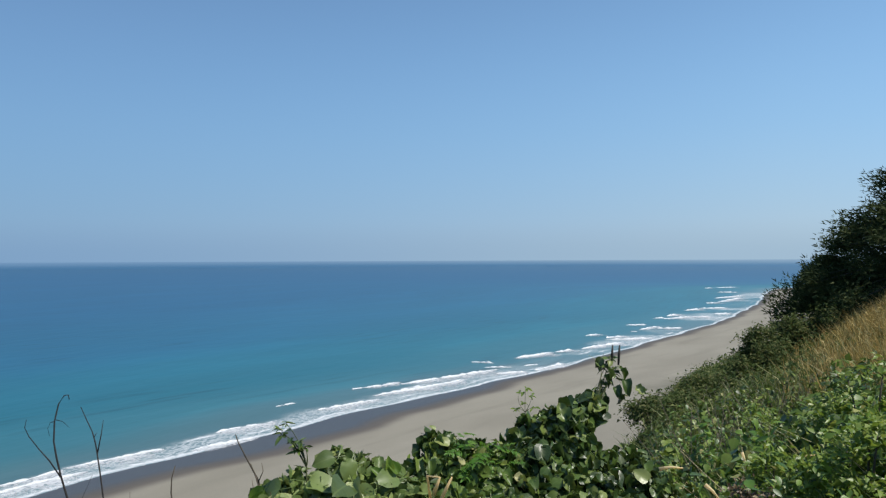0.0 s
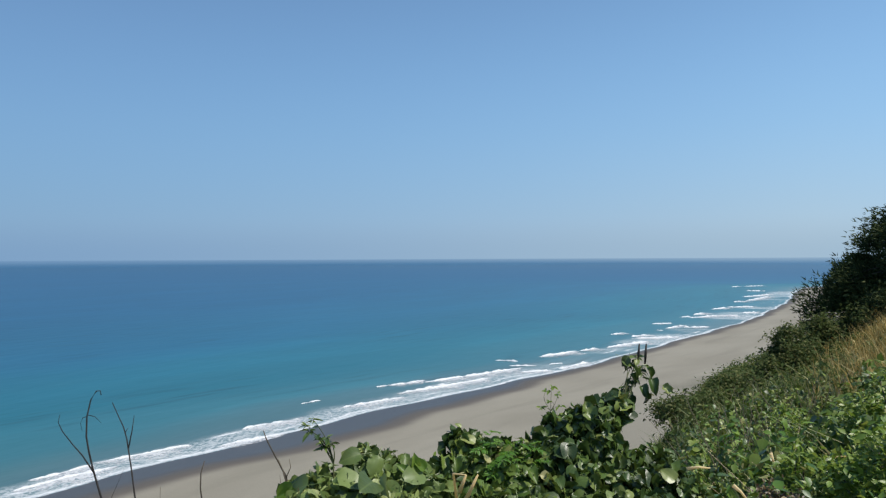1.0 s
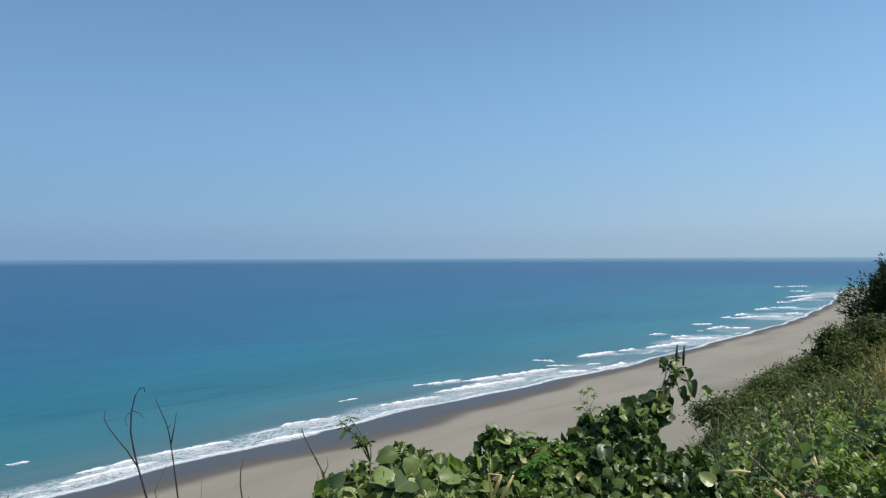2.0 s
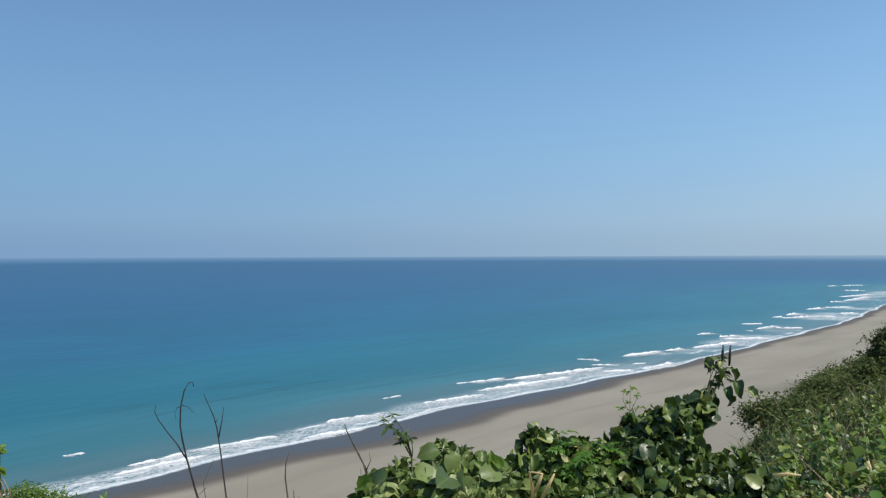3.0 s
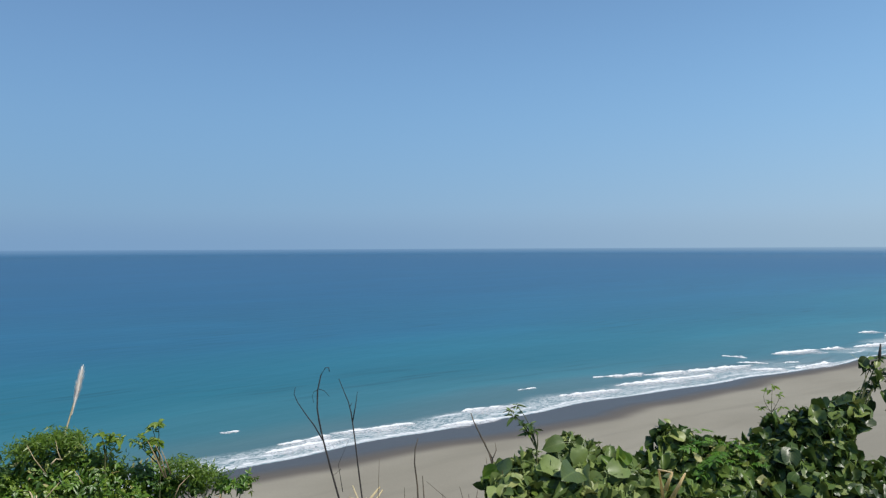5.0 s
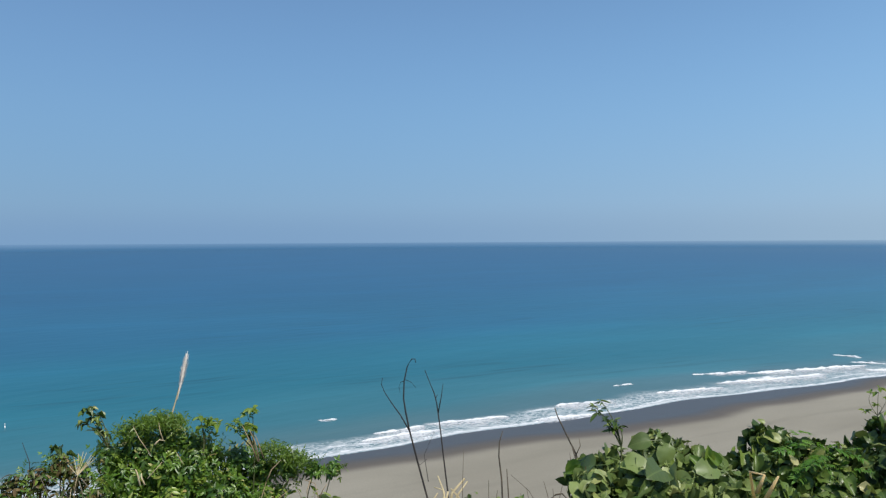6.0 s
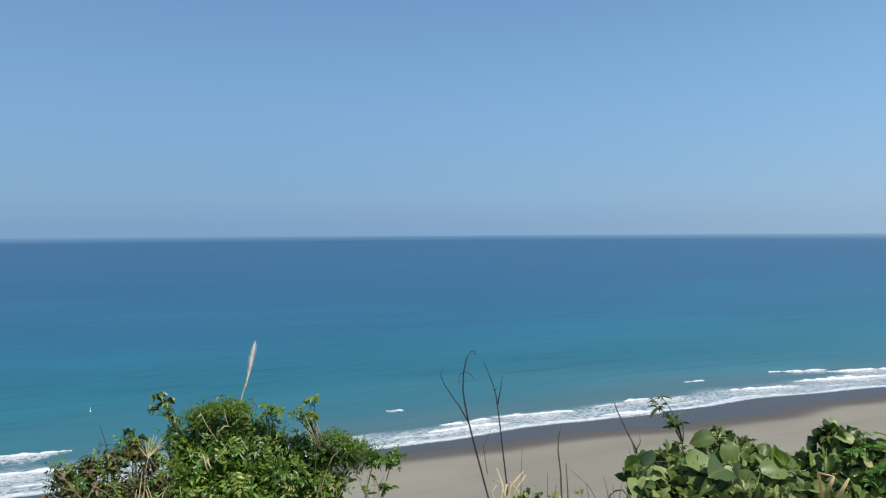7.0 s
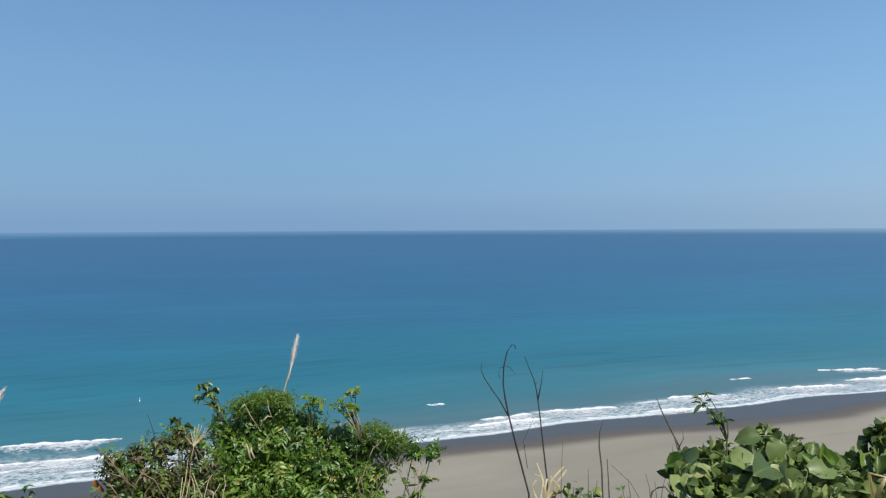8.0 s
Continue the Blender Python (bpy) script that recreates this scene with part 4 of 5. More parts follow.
# trees on the brow
def casuarina(name, label, base, centre, wide, high, seed, clumps):
    """centre: the middle of the crown's lower rim; wide and high: its reach."""
    rnd = random.Random(seed)
    root = thing(name, base, label, "tree", "trees on the brow")
    trunk, crown, limbs = Heap(), Heap(), Heap()
    axis = Vector(centre) - base
    pts = bend((0, 0, -0.3), axis * 0.6, axis + Vector((0, 0, high * 0.85)), 10)
    tube(trunk, pts, [0.17 * (1.05 - 0.95 * i / 10) for i in range(11)], 7)
    part("trunk", trunk.mesh("trunk", BARK), root)
    needle = (np.array([(-0.5, 0, 0), (0.5, 0, 0), (0, 1, -0.15)]) * np.array((0.30, 1, 1)), [(0, 1, 2)], None)
    for _ in range(clumps):
        u = rnd.random() ** 0.45
        lift = rnd.random()
        rim = (1 - lift ** 1.2) ** (1 / 1.2)
        turn = rnd.uniform(0, 2 * math.pi)
        c = axis + Vector((math.cos(turn) * wide * rim * u, math.sin(turn) * wide * rim * u, high * lift - rnd.random() * 0.9 * (1 - lift)))
        start = pts[min(9, max(2, int(10 * max(0.0, c.z - 0.6) / (axis.z + high))))]
        arc = bend(start, start.lerp(c, 0.5) + Vector((0, 0, 0.25)), c, 4)
        tube(limbs, arc, [0.03 * (1.1 - i / 4.5) for i in range(5)], 4)
        outward = (c - start).normalized()
        size = rnd.uniform(0.13, 0.28)
        for _ in range(200):
            q = c + Vector([max(-1.5, min(1.5, rnd.gauss(0, 1))) * size * k for k in (1, 1, 0.8)])
            d = outward + Vector((rnd.gauss(0, 0.6), rnd.gauss(0, 0.6), rnd.gauss(0.25, 0.5)))
            crown.put(*lay(needle, turned(d, (rnd.gauss(0, 1), rnd.gauss(0, 1), 0.6), q, rnd.uniform(0.07, 0.15))))
    tagged(part("branchwork", limbs.mesh("branchwork", BARK), root), kind="stuff")
    tagged(part("crown", crown.mesh("crown", NEEDLES), root), kind="stuff")
    return root


T_LABEL = "dark green feathery tree leaning seaward on the hillside brow"
for x, y, up, wide, high, seed, n in [(6.6, 21, -0.9, 5.2, 5.8, 31, 1500), (2.3, 20.5, -1.3, 1.3, 1.0, 32, 110), (10.4, 20, -0.5, 4.5, 8.3, 33, 1000)]:
    casuarina("tree", T_LABEL, Vector((x + 0.5, y + 0.3, float(land(x + 0.5, y + 0.3)))), (x, y, EYE + up), wide, high, seed, n)


# ---- cover of the slope ----
def thicket(name, label, category, material, shapes, clumps, per, area, size, radius, tall, seed, keep=None, loose=0.45):
    """Low plants in rounded clumps over the slope."""
    rnd, heap = random.Random(seed), Heap()
    x0, x1, y0, y1 = area
    made = 0
    while made < clumps:
        x, y = rnd.uniform(x0, x1), rnd.uniform(y0, y1)
        if keep and not keep(x, y, rnd):
            continue
        made += 1
        r = radius * rnd.uniform(0.6, 1.4)
        h = tall * rnd.uniform(0.35, 1.1)
        grow = size * rnd.uniform(0.7, 1.25)
        for _ in range(int(per * rnd.uniform(0.6, 1.3))):
            way = Vector((rnd.gauss(0, 1), rnd.gauss(0, 1), abs(rnd.gauss(0.2, 0.9)))).normalized()
            k = rnd.random() ** 0.35
            px, py = x + way.x * r * k, y + way.y * r * k
            z = float(land(px, py)) + 0.03 + h * (0.15 + 0.85 * way.z * k)
            d, n = facing_out(way + Vector((0, 0, 0.35)), rnd, loose)
            heap.put(*lay(rnd.choice(shapes), turned(d, n, (px, py, z), grow * rnd.uniform(0.6, 1.3))))
    return tagged(new(name, heap.mesh(name, material)), label, category, kind="stuff")


def patch(x, y):
    """Where the dry grass grows: on the upper slope below the trees."""
    side = (x - 0.12 * y - 0.5) / 1.1
    return math.exp(-max(0.0, -side * 1.6) ** 2) * math.exp(-(max(0.0, 10.6 - y) / 1.2) ** 2) * (side > -1.5)


broad = [small_leaf(0.66, 0.25), small_leaf(0.50, 0.35), small_leaf(0.58, 0.05)]
thin_leaf = [tiny_leaf(0.26, 0.3), tiny_leaf(0.36, 0.15), tiny_leaf(0.50, 0.3)]
slim_leaf = [small_leaf(0.26, 0.3), small_leaf(0.34, 0.15), small_leaf(0.22, 0.45)]
off_patch = lambda x, y, r: (x > -0.098 * y or y < 2.6) and r.random() > patch(x, y) * 1.3
thicket("ground_vines", "tangle of green creeping vines over the slope", "vines", CREEPER, [small_leaf(0.74, 0.25), small_leaf(0.82, 0.12), small_leaf(0.66, 0.35)], 340, 96, (-3.0, 3.8, 2.3, 11), 0.064, 0.22, 0.62, 41, off_patch, 0.32)
thicket("ground_creepers", "bright green creepers in patches on the slope", "creepers", BUSH_MASS, broad, 150, 74, (-2.6, 3.6, 2.3, 9), 0.060, 0.24, 0.66, 44, off_patch, 0.35)
thicket("ground_herbs", "narrow-leaved green herbs between the vines", "herbs", BUSH_MASS, slim_leaf, 150, 60, (-3.0, 3.8, 2.3, 8), 0.10, 0.22, 0.55, 43, off_patch, 0.6)
thicket("hillside_scrub", "low green scrub on the far side of the slope", "scrub", SCRUB_MASS, thin_leaf, 620, 60, (-9, 9, 9, 29), 0.105, 0.48, 0.62, 42, off_patch)


def blades(name, label, material, count, area, tall, seed, keep=None, wide=1.0, lean=0.45):
    rnd, heap = random.Random(seed), Heap()
    x0, x1, y0, y1 = area
    made = 0
    while made < count:
        x, y = rnd.uniform(x0, x1), rnd.uniform(y0, y1)
        if keep and not keep(x, y, rnd):
            continue
        z = float(land(x, y))
        h, w, turn = tall * rnd.uniform(0.45, 1.2), wide * rnd.uniform(0.004, 0.009), rnd.uniform(0, 2 * math.pi)
        lx, ly = rnd.gauss(0, lean) * h, rnd.gauss(0, lean) * h
        sx, sy = math.cos(turn) * w, math.sin(turn) * w
        heap.put([(x - sx, y - sy, z), (x + sx, y + sy, z), (x + lx * 0.4 + sx * 0.8, y + ly * 0.4 + sy * 0.8, z + h * 0.6), (x + lx * 0.4 - sx * 0.8, y + ly * 0.4 - sy * 0.8, z + h * 0.6), (x + lx, y + ly, z + h * 0.95)],
                 [(0, 1, 2, 3), (3, 2, 4)])
        made += 1
    return tagged(new(name, heap.mesh(name, material)), label, "grass", kind="stuff")


blades("dry_grass", "patch of dry orange-brown grass on the slope", DRY_GRASS, 19000, (0.0, 5.0, 7, 21), 0.56, 51, lambda x, y, r: r.random() < patch(x, y), 1.3, 0.26)
thicket("grass_heads", "fuzzy golden seed heads of the dry grass", "grass", DRY_GRASS, thin_leaf[:2], 520, 60, (0.0, 5.0, 7, 21), 0.060, 0.20, 0.70, 54, lambda x, y, r: r.random() < patch(x, y), 0.9)
blades("slope_grass", "green and straw-coloured grass among the vines", GRASS, 7000, (-3.5, 4.5, 2.4, 14), 0.45, 52, lambda x, y, r: x > -0.098 * y or y < 2.6, 1.5)
blades("brow_grass", "tall pale grass along the brow under the trees", GRASS, 4000, (-3, 7, 13, 24), 0.45, 53, wide=1.5)


# ---- shrubs on the slope ----
def mound(name, label, x, y, wide, high, count, size, material, seed, group=""):
    """A rounded shrub: short stems and a mass of leaves in tufts."""
    rnd = random.Random(seed)
    base = Vector((x, y, float(land(x, y)) - 0.03))
    root = thing(name, base, label, "bush", group)
    heap, shapes = Heap(), [tiny_leaf(0.56, 0.2), tiny_leaf(0.46, 0.35)]
    tufts = []
    for _ in range(26):
        turn, r, u = rnd.uniform(0, 6.283), rnd.random() ** 0.5, rnd.uniform(0.25, 1.0)
        tufts.append(Vector((math.cos(turn) * wide * r, math.sin(turn) * wide * r, high * u * (1 - 0.6 * r * r))))
    for k in range(count):
        c = tufts[k % len(tufts)]
        p = c + Vector((rnd.gauss(0, 0.16), rnd.gauss(0, 0.16), rnd.gauss(0, 0.13))) * wide
        p.z = max(p.z, 0.02)
        d = Vector((rnd.gauss(0, 1), rnd.gauss(0, 1), rnd.gauss(0.3, 0.6)))
        heap.put(*lay(rnd.choice(shapes), turned(d, (rnd.gauss(0.2, 0.6), rnd.gauss(-0.2, 0.6), 1), p, size * rnd.uniform(0.6, 1.3))))
    for c in tufts[:9]:
        stem = Heap()
        tube(stem, bend((0, 0, -0.05), c * 0.5 + Vector((0, 0, 0.1)), c, 4), [0.012 * (1.1 - i / 5) for i in range(5)], 4)
        part("stem", stem.mesh("stem", BARK), root)
    tagged(part("foliage", heap.mesh("foliage", material), root), kind="stuff")
    return root


OLIVE_STOPS = [(0.0, (0.036, 0.060, 0.018)), (0.6, (0.066, 0.094, 0.028)), (1.0, (0.14, 0.14, 0.055))]
LIME_STOPS = [(0.0, (0.09, 0.16, 0.018)), (0.6, (0.14, 0.21, 0.025)), (1.0, (0.22, 0.27, 0.05))]
OLIVE = leaf_material("olive_leaf_mass", OLIVE_STOPS, False, veins=False, shine=0.12, gloss=0.65)
LIME = leaf_material("lime_leaf_mass", LIME_STOPS, False, veins=False)
for x, y, wide, high, n, seed in [(-1.15, 14.0, 0.65, 0.75, 4200, 61), (-0.45, 15.0, 0.7, 0.75, 4200, 62), (0.06, 16.5, 0.6, 0.8, 3800, 70), (0.66, 17.0, 0.65, 1.0, 4600, 63), (1.15, 18.0, 0.7, 1.08, 5200, 64),
                                  (1.7, 18.6, 0.8, 1.0, 5200, 65), (2.6, 18.5, 0.8, 0.9, 1800, 67)]:
    mound("scrub_bush", "rounded olive-green scrub bush on the brow", x, y, wide, high, n, 0.075, OLIVE, seed, "scrub bushes on the brow")
mound("shrub", "small yellow-green shrub among the vines", 0.30, 7.2, 0.30, 0.75, 1100, 0.045, LIME, 68)
mound("shrub", "bright green leafy shrub on the slope", 0.60, 3.0, 0.24, 0.42, 900, 0.05, LIME, 84)
mound("shrub", "bright green leafy shrub on the slope", 0.95, 4.9, 0.30, 0.62, 1000, 0.06, LIME, 85)
for x, y, wide, high, seed in [(0.66, 4.5, 0.34, 0.84, 86), (0.46, 3.4, 0.26, 0.66, 87), (0.86, 5.6, 0.36, 0.86, 88), (0.22, 4.9, 0.26, 0.66, 89)]:
    mound("shrub", "sunlit leafy green shrub on the slope", x, y, wide, high, 1700, 0.054, LIME, seed, "leafy shrubs on the slope")
mound("shrub", "dark glossy leafy shrub beside the dry grass", 1.12, 6.7, 0.42, 0.86, 1300, 0.085, VINE_MASS, 69)


def wisps(name, label, category, x, y, count, tall, lean, thick, material, seed, spread=0.15):
    """A tuft of thin dry stems."""
    rnd = random.Random(seed)
    base = Vector((x, y, float(land(x, y)) - 0.02))
    root = thing(name, base, label, category)
    for _ in range(count):
        h = tall * rnd.uniform(0.6, 1.1)
        a = Vector((rnd.gauss(0, spread), rnd.gauss(0, spread), 0))
        tip = a + Vector((rnd.gauss(0, lean) * h, rnd.gauss(0, lean) * h, h))
        heap = Heap()
        tube(heap, bend(a, a.lerp(tip, 0.5) + Vector((rnd.gauss(0, 0.05), rnd.gauss(0, 0.05), 0.05)) * h, tip, 5), [thick * (1.1 - 0.17 * i) for i in range(6)], 4)
        part("stem", heap.mesh("stem", material), root)
    return root


mound("dead_bracken", "withered red-brown bracken on the slope", 0.05, 4.4, 0.24, 0.58, 1500, 0.032, DRY_LEAF, 78)
mound("dead_bracken", "withered red-brown bracken on the slope", -0.28, 2.9, 0.16, 0.42, 500, 0.05, DRY_LEAF, 79)
mound("dead_bracken", "withered red-brown bracken on the slope", 0.64, 3.9, 0.18, 0.55, 900, 0.032, DRY_LEAF, 80)
GREY_STEM = plain_material("grey_stem", (0.090, 0.070, 0.046), (0.20, 0.165, 0.115))
wisps("bare_shrub", "leafless grey-brown shrub of thin stems on the slope", "shrub", -0.02, 7.0, 70, 0.82, 0.34, 0.0046, GREY_STEM, 71, 0.20)
wisps("bare_shrub", "leafless grey-brown shrub of thin stems on the slope", "shrub", 0.40, 9.2, 44, 0.80, 0.34, 0.0050, GREY_STEM, 72, 0.26)


for x, y, n, tall, seed in [(-0.45, 3.2, 9, 0.50, 111), (0.15, 3.5, 9, 0.42, 112), (0.55, 4.3, 10, 0.45, 113), (-0.15, 4.1, 9, 0.45, 114), (1.05, 4.6, 10, 0.45, 115), (1.35, 5.6, 10, 0.50, 116), (0.2, 5.6, 10, 0.50, 117), (-0.5, 4.9, 9, 0.50, 118), (0.85, 3.2, 8, 0.40, 119)]:
    wisps("broken_straw", "broken pale dry straw among the creepers", "dry grass", x, y, n, tall, 0.75, 0.0034, STRAW, seed, 0.16)
PALE_GRASS = plain_material("pale_grass_stem", (0.10, 0.13, 0.035), (0.26, 0.24, 0.10))
for x, y, n, tall, seed in [(-0.72, 1.72, 4, 1.36, 101), (-0.52, 1.88, 5, 1.34, 102), (0.35, 3.0, 9, 0.62, 105), (0.75, 3.6, 10, 0.6, 106)]:
    wisps("tall_grass", "tuft of tall thin grass stems among the vines", "grass", x, y, n, tall, 0.10, 0.0026, PALE_GRASS, seed, 0.10)


def sticks(name, label, runs, material, stand=Vector((0, 0, 0))):
    at = spot(*runs[0][0][0], stand)
    return lines(name, label, "stalk", ground_below(at), [("stalk", pts, thick) for pts, thick in runs], material, stand=stand, planted=False)


P = "broken pale straw stalk lying on the vines"
sticks("straw_stalk", P, [([(22.0, -18.4, 1.76), (22.3, -16.5, 1.72), (21.3, -16.6, 1.70)], 0.0040), ([(21.8, -17.8, 1.73), (21.3, -16.6, 1.70)], 0.0055), ([(21.4, -18.5, 1.74), (20.4, -16.6, 1.69)], 0.0060)], PALE_STRAW)
for a, b, d, thick in [((5.0, -15.5), (3.3, -15.3), 4.4, 0.011), ((-0.7, -13.9), (-1.0, -15.0), 5.0, 0.010), ((1.8, -16.3), (0.8, -17.2), 4.2, 0.012), ((6.6, -14.2), (5.6, -15.3), 4.6, 0.007), ((-4.2, -14.0), (-5.6, -13.6), 5.0, 0.007)]:
    sticks("straw_stalk", P, [([(*a, d), ((a[0] + b[0]) / 2, (a[1] + b[1]) / 2 + 0.1, d), (*b, d)], thick)], PALE_STRAW)

# dry stalks between the bush and the vines
BROWN_STALK = plain_material("brown_stalk", (0.035, 0.028, 0.018), (0.11, 0.085, 0.052))
E1 = 2.3
for label, at, pts, thick in [
        ("thin upright dry brown stalk bent at its tip", 42.6, [(42.6, -30, E1), (42.6, -20.7, E1), (42.7, -18.0, E1), (42.9, -16.4, E1), (42.85, -15.4, E1), (42.6, -14.6, E1)], 0.0036),
        ("short dry brown stalk", 42.1, [(42.0, -30, E1), (42.1, -20.7, E1), (42.2, -18.8, E1), (42.3, -17.3, E1)], 0.0036),
        ("thin upright dark stalk", 45.7, [(45.6, -30, E1), (45.75, -20.2, E1), (45.7, -18.0, E1), (45.6, -16.0, E1)], 0.0016),
        ("thin dry stem leaning over", 39.4, [(38.6, -30, E1), (39.5, -20.5, E1), (40.6, -18.8, E1), (42.0, -17.7, E1)], 0.0016),
        ("curved dry stem rising beside the vines", 36.2, [(35.9, -32, 2.0), (36.6, -18.3, 2.0), (37.1, -16.1, 2.0), (38.0, -14.4, 2.0), (38.5, -13.4, 2.0), (38.7, -12.8, 2.0)], 0.0034)]:
    lines("dry_stalk", label, "stalk", foot(at, pts[0][2]), [("stem", pts, thick)], BROWN_STALK)
lines("climbing_stem", "dark stem with short side twigs climbing beside the vines", "stalk", foot(36.6, 1.96), [("stem", [(36.2, -30, 1.96), (36.8, -19.0, 1.96), (37.0, -17.0, 1.96), (37.4, -15.6, 1.96), (37.7, -14.9, 1.96)], 0.0030),
      ("branch", [(37.2, -16.3, 1.96), (36.8, -15.5, 1.96), (36.9, -14.9, 1.96)], 0.0016), ("branch", [(36.9, -17.6, 1.96), (37.5, -16.8, 1.96), (37.6, -16.0, 1.96)], 0.0016)], BROWN_STALK)
for s, top, lean, d in [(43.7, -18.1, 0.0, 2.3), (40.6, -18.6, 0.3, 2.3), (39.2, -18.1, 0.5, 2.2), (38.3, -18.2, -0.4, 2.2), (38.7, -18.6, 0.2, 2.2), (37.3, -17.7, 0.2, 2.1), (41.0, -19.0, 0.4, 2.3), (43.2, -18.8, -0.3, 2.3)]:
    lines("dry_stalk", "thin grey-brown grass stem", "stalk", foot(s, d), [("stem", [(s - lean, -32, d), (s - lean * 0.4, -21, d), (s, top - 1.0, d), (s + lean * 0.6, top, d)], 0.0019)], BROWN_STALK, "thin grass stems")
lines("arched_stem", "thin dark stem arching over", "stalk", foot(39.4, 2.2), [("stem", [(39.6, -30, 2.2), (39.3, -20.4, 2.2), (39.0, -19.3, 2.2), (38.6, -19.0, 2.2), (38.1, -18.9, 2.2), (37.7, -19.3, 2.2), (37.5, -20.3, 2.2), (37.4, -22, 2.2)], 0.0036)], BROWN_STALK)
C = 2.42
lines("straw_clump", "clump of broken pale straw at the foot of the twigs", "straw", foot(46.6, C),
      [("straw", [(46.9, -25, C), (47.3, -20.3, C), (47.1, -19.0, C), (47.6, -17.8, C)], 0.0056), ("straw", [(46.4, -25, C), (46.8, -20.2, C), (46.5, -19.0, C), (45.5, -18.0, C)], 0.0085), ("straw", [(46.2, -25, C), (46.5, -20.2, C), (46.1, -19.2, C), (45.3, -18.2, C)], 0.0060),
       ("straw", [(46.9, -25, C), (46.9, -20.2, C), (47.2, -18.8, C), (47.9, -18.6, C)], 0.0050), ("straw", [(46.0, -25, C), (46.3, -20.2, C), (45.9, -19.4, C), (46.6, -18.7, C)], 0.0070), ("straw", [(47.3, -25, C), (47.6, -20.3, C), (48.0, -19.5, C), (47.6, -19.0, C)], 0.0060),
       ("straw", [(46.6, -25, C), (46.6, -20.6, C), (47.0, -19.6, C), (46.8, -18.9, C)], 0.0080), ("straw", [(47.6, -25, C), (47.3, -21.0, C), (46.4, -19.8, C)], 0.0070)], STRAW)
S_LABEL = "small leafy green plant at the slope's edge"
plant("seedling", S_LABEL, "plant", foot(44.8, 2.38), [spot(*p, 2.38, LATE) for p in ((45.4, -19.2), (44.8, -18.8), (44.2, -19.0), (43.4, -19.1), (45.0, -19.8), (44.2, -19.7), (44.7, -20.4), (43.8, -20.4))], 44, 0.044, 81, BIG, reach=0.09, spread=0.5)
plant("seedling", S_LABEL, "plant", foot(41.0, 2.3), [spot(*p, 2.3, LATE) for p in ((41.2, -19.1), (40.8, -19.7), (41.5, -19.6), (40.2, -20.3), (41.6, -20.4))], 30, 0.036, 82, LIGHT, reach=0.09, spread=0.5)
withered = new("withered_leaf", mesh("withered_leaf", leaf_shape(0.7, 0.6, 0.3)[0].tolist(), leaf_shape()[1], RUST, leaf_shape()[2]))
withered.matrix_world = turned((0.1, 0.2, -1), (0.3, -1, 0.1), spot(36.4, -17.6, 1.80, LATE), 0.036)
tagged(withered, "withered rust-brown leaf hanging under the vine", "leaf")


plant("small_bush", "low leafy green bush below the path's edge", "bush", root_of(84.6, -24, 2.5), [spot(*p, 2.45, LATE) for p in ((83.8, -17.6), (84.4, -17.5), (85.1, -17.4), (85.8, -17.5), (84.8, -18.0), (86.6, -17.3), (85.6, -18.2), (83.9, -18.4))], 50, 0.06, 83, SPRAYS,
      reach=0.12, piece="leaf_spray", spread=0.4, inner=700, inner_size=0.032, inner_material=BUSH_MASS, inner_drop=0.2, inner_ball=0.05, slim=0.45)

# plumes of tall grass
def plume_grass(name, label, low, mid, top, seed, long):
    rnd = random.Random(seed)
    base = ground_below(low)
    root = thing(name, base, label, "grass plume", "pale grass plumes")
    stem = Heap()
    pts = [base - base] + [p - base for p in bend(low, mid, top, 8)]
    tube(stem, pts, [0.005 * (1.1 - 0.09 * i) for i in range(len(pts))], 5)
    part("stem", stem.mesh("stem", STRAW), root)
    feather = Heap()
    axis = pts[-1] - pts[-2]
    axis.normalize()
    for _ in range(420):
        t = rnd.random()
        p = pts[-1] - axis * long * (1 - t) * 0.95
        wide = 0.018 * math.sin(math.pi * min(1, 0.12 + 0.88 * (1 - t))) + 0.004
        side = Vector((rnd.gauss(0, 1), rnd.gauss(0, 1), 0)).normalized()
        tip = p + axis * rnd.uniform(0.05, 0.09) + side * wide * rnd.random() - Vector((0, 0, 0.01))
        w = side.cross(axis) * 0.0026
        feather.put([tuple(p - w), tuple(p + w), tuple(tip + w * 0.4), tuple(tip - w * 0.4)], [(0, 1, 2, 3)])
    tagged(part("plume", feather.mesh("plume", PLUME), root, "feathery pale plume"), kind="stuff")
    return root


plume_grass("plume_grass", "pale feathery grass plume on a thin stalk", spot(67.2, -13.4, 4.2, LATE), spot(66.4, -11.0, 4.2, LATE), spot(66.0, -9.1, 4.2, LATE), 91, 0.19)
plume_grass("plume_grass", "pale feathery grass plume on a thin stalk", spot(87.9, -15.6, 4.2, LATE), spot(86.9, -13.5, 4.2, LATE), spot(85.8, -11.4, 4.2, LATE), 92, 0.17)
lines("dead_twig", "short bare dark twig above the bush", "twig", foot(76.2, 3.1), [("stem", [(75.9, -24, 3.1), (76.1, -14.6, 3.1), (76.5, -13.3, 3.1)], 0.0025)], DEAD)

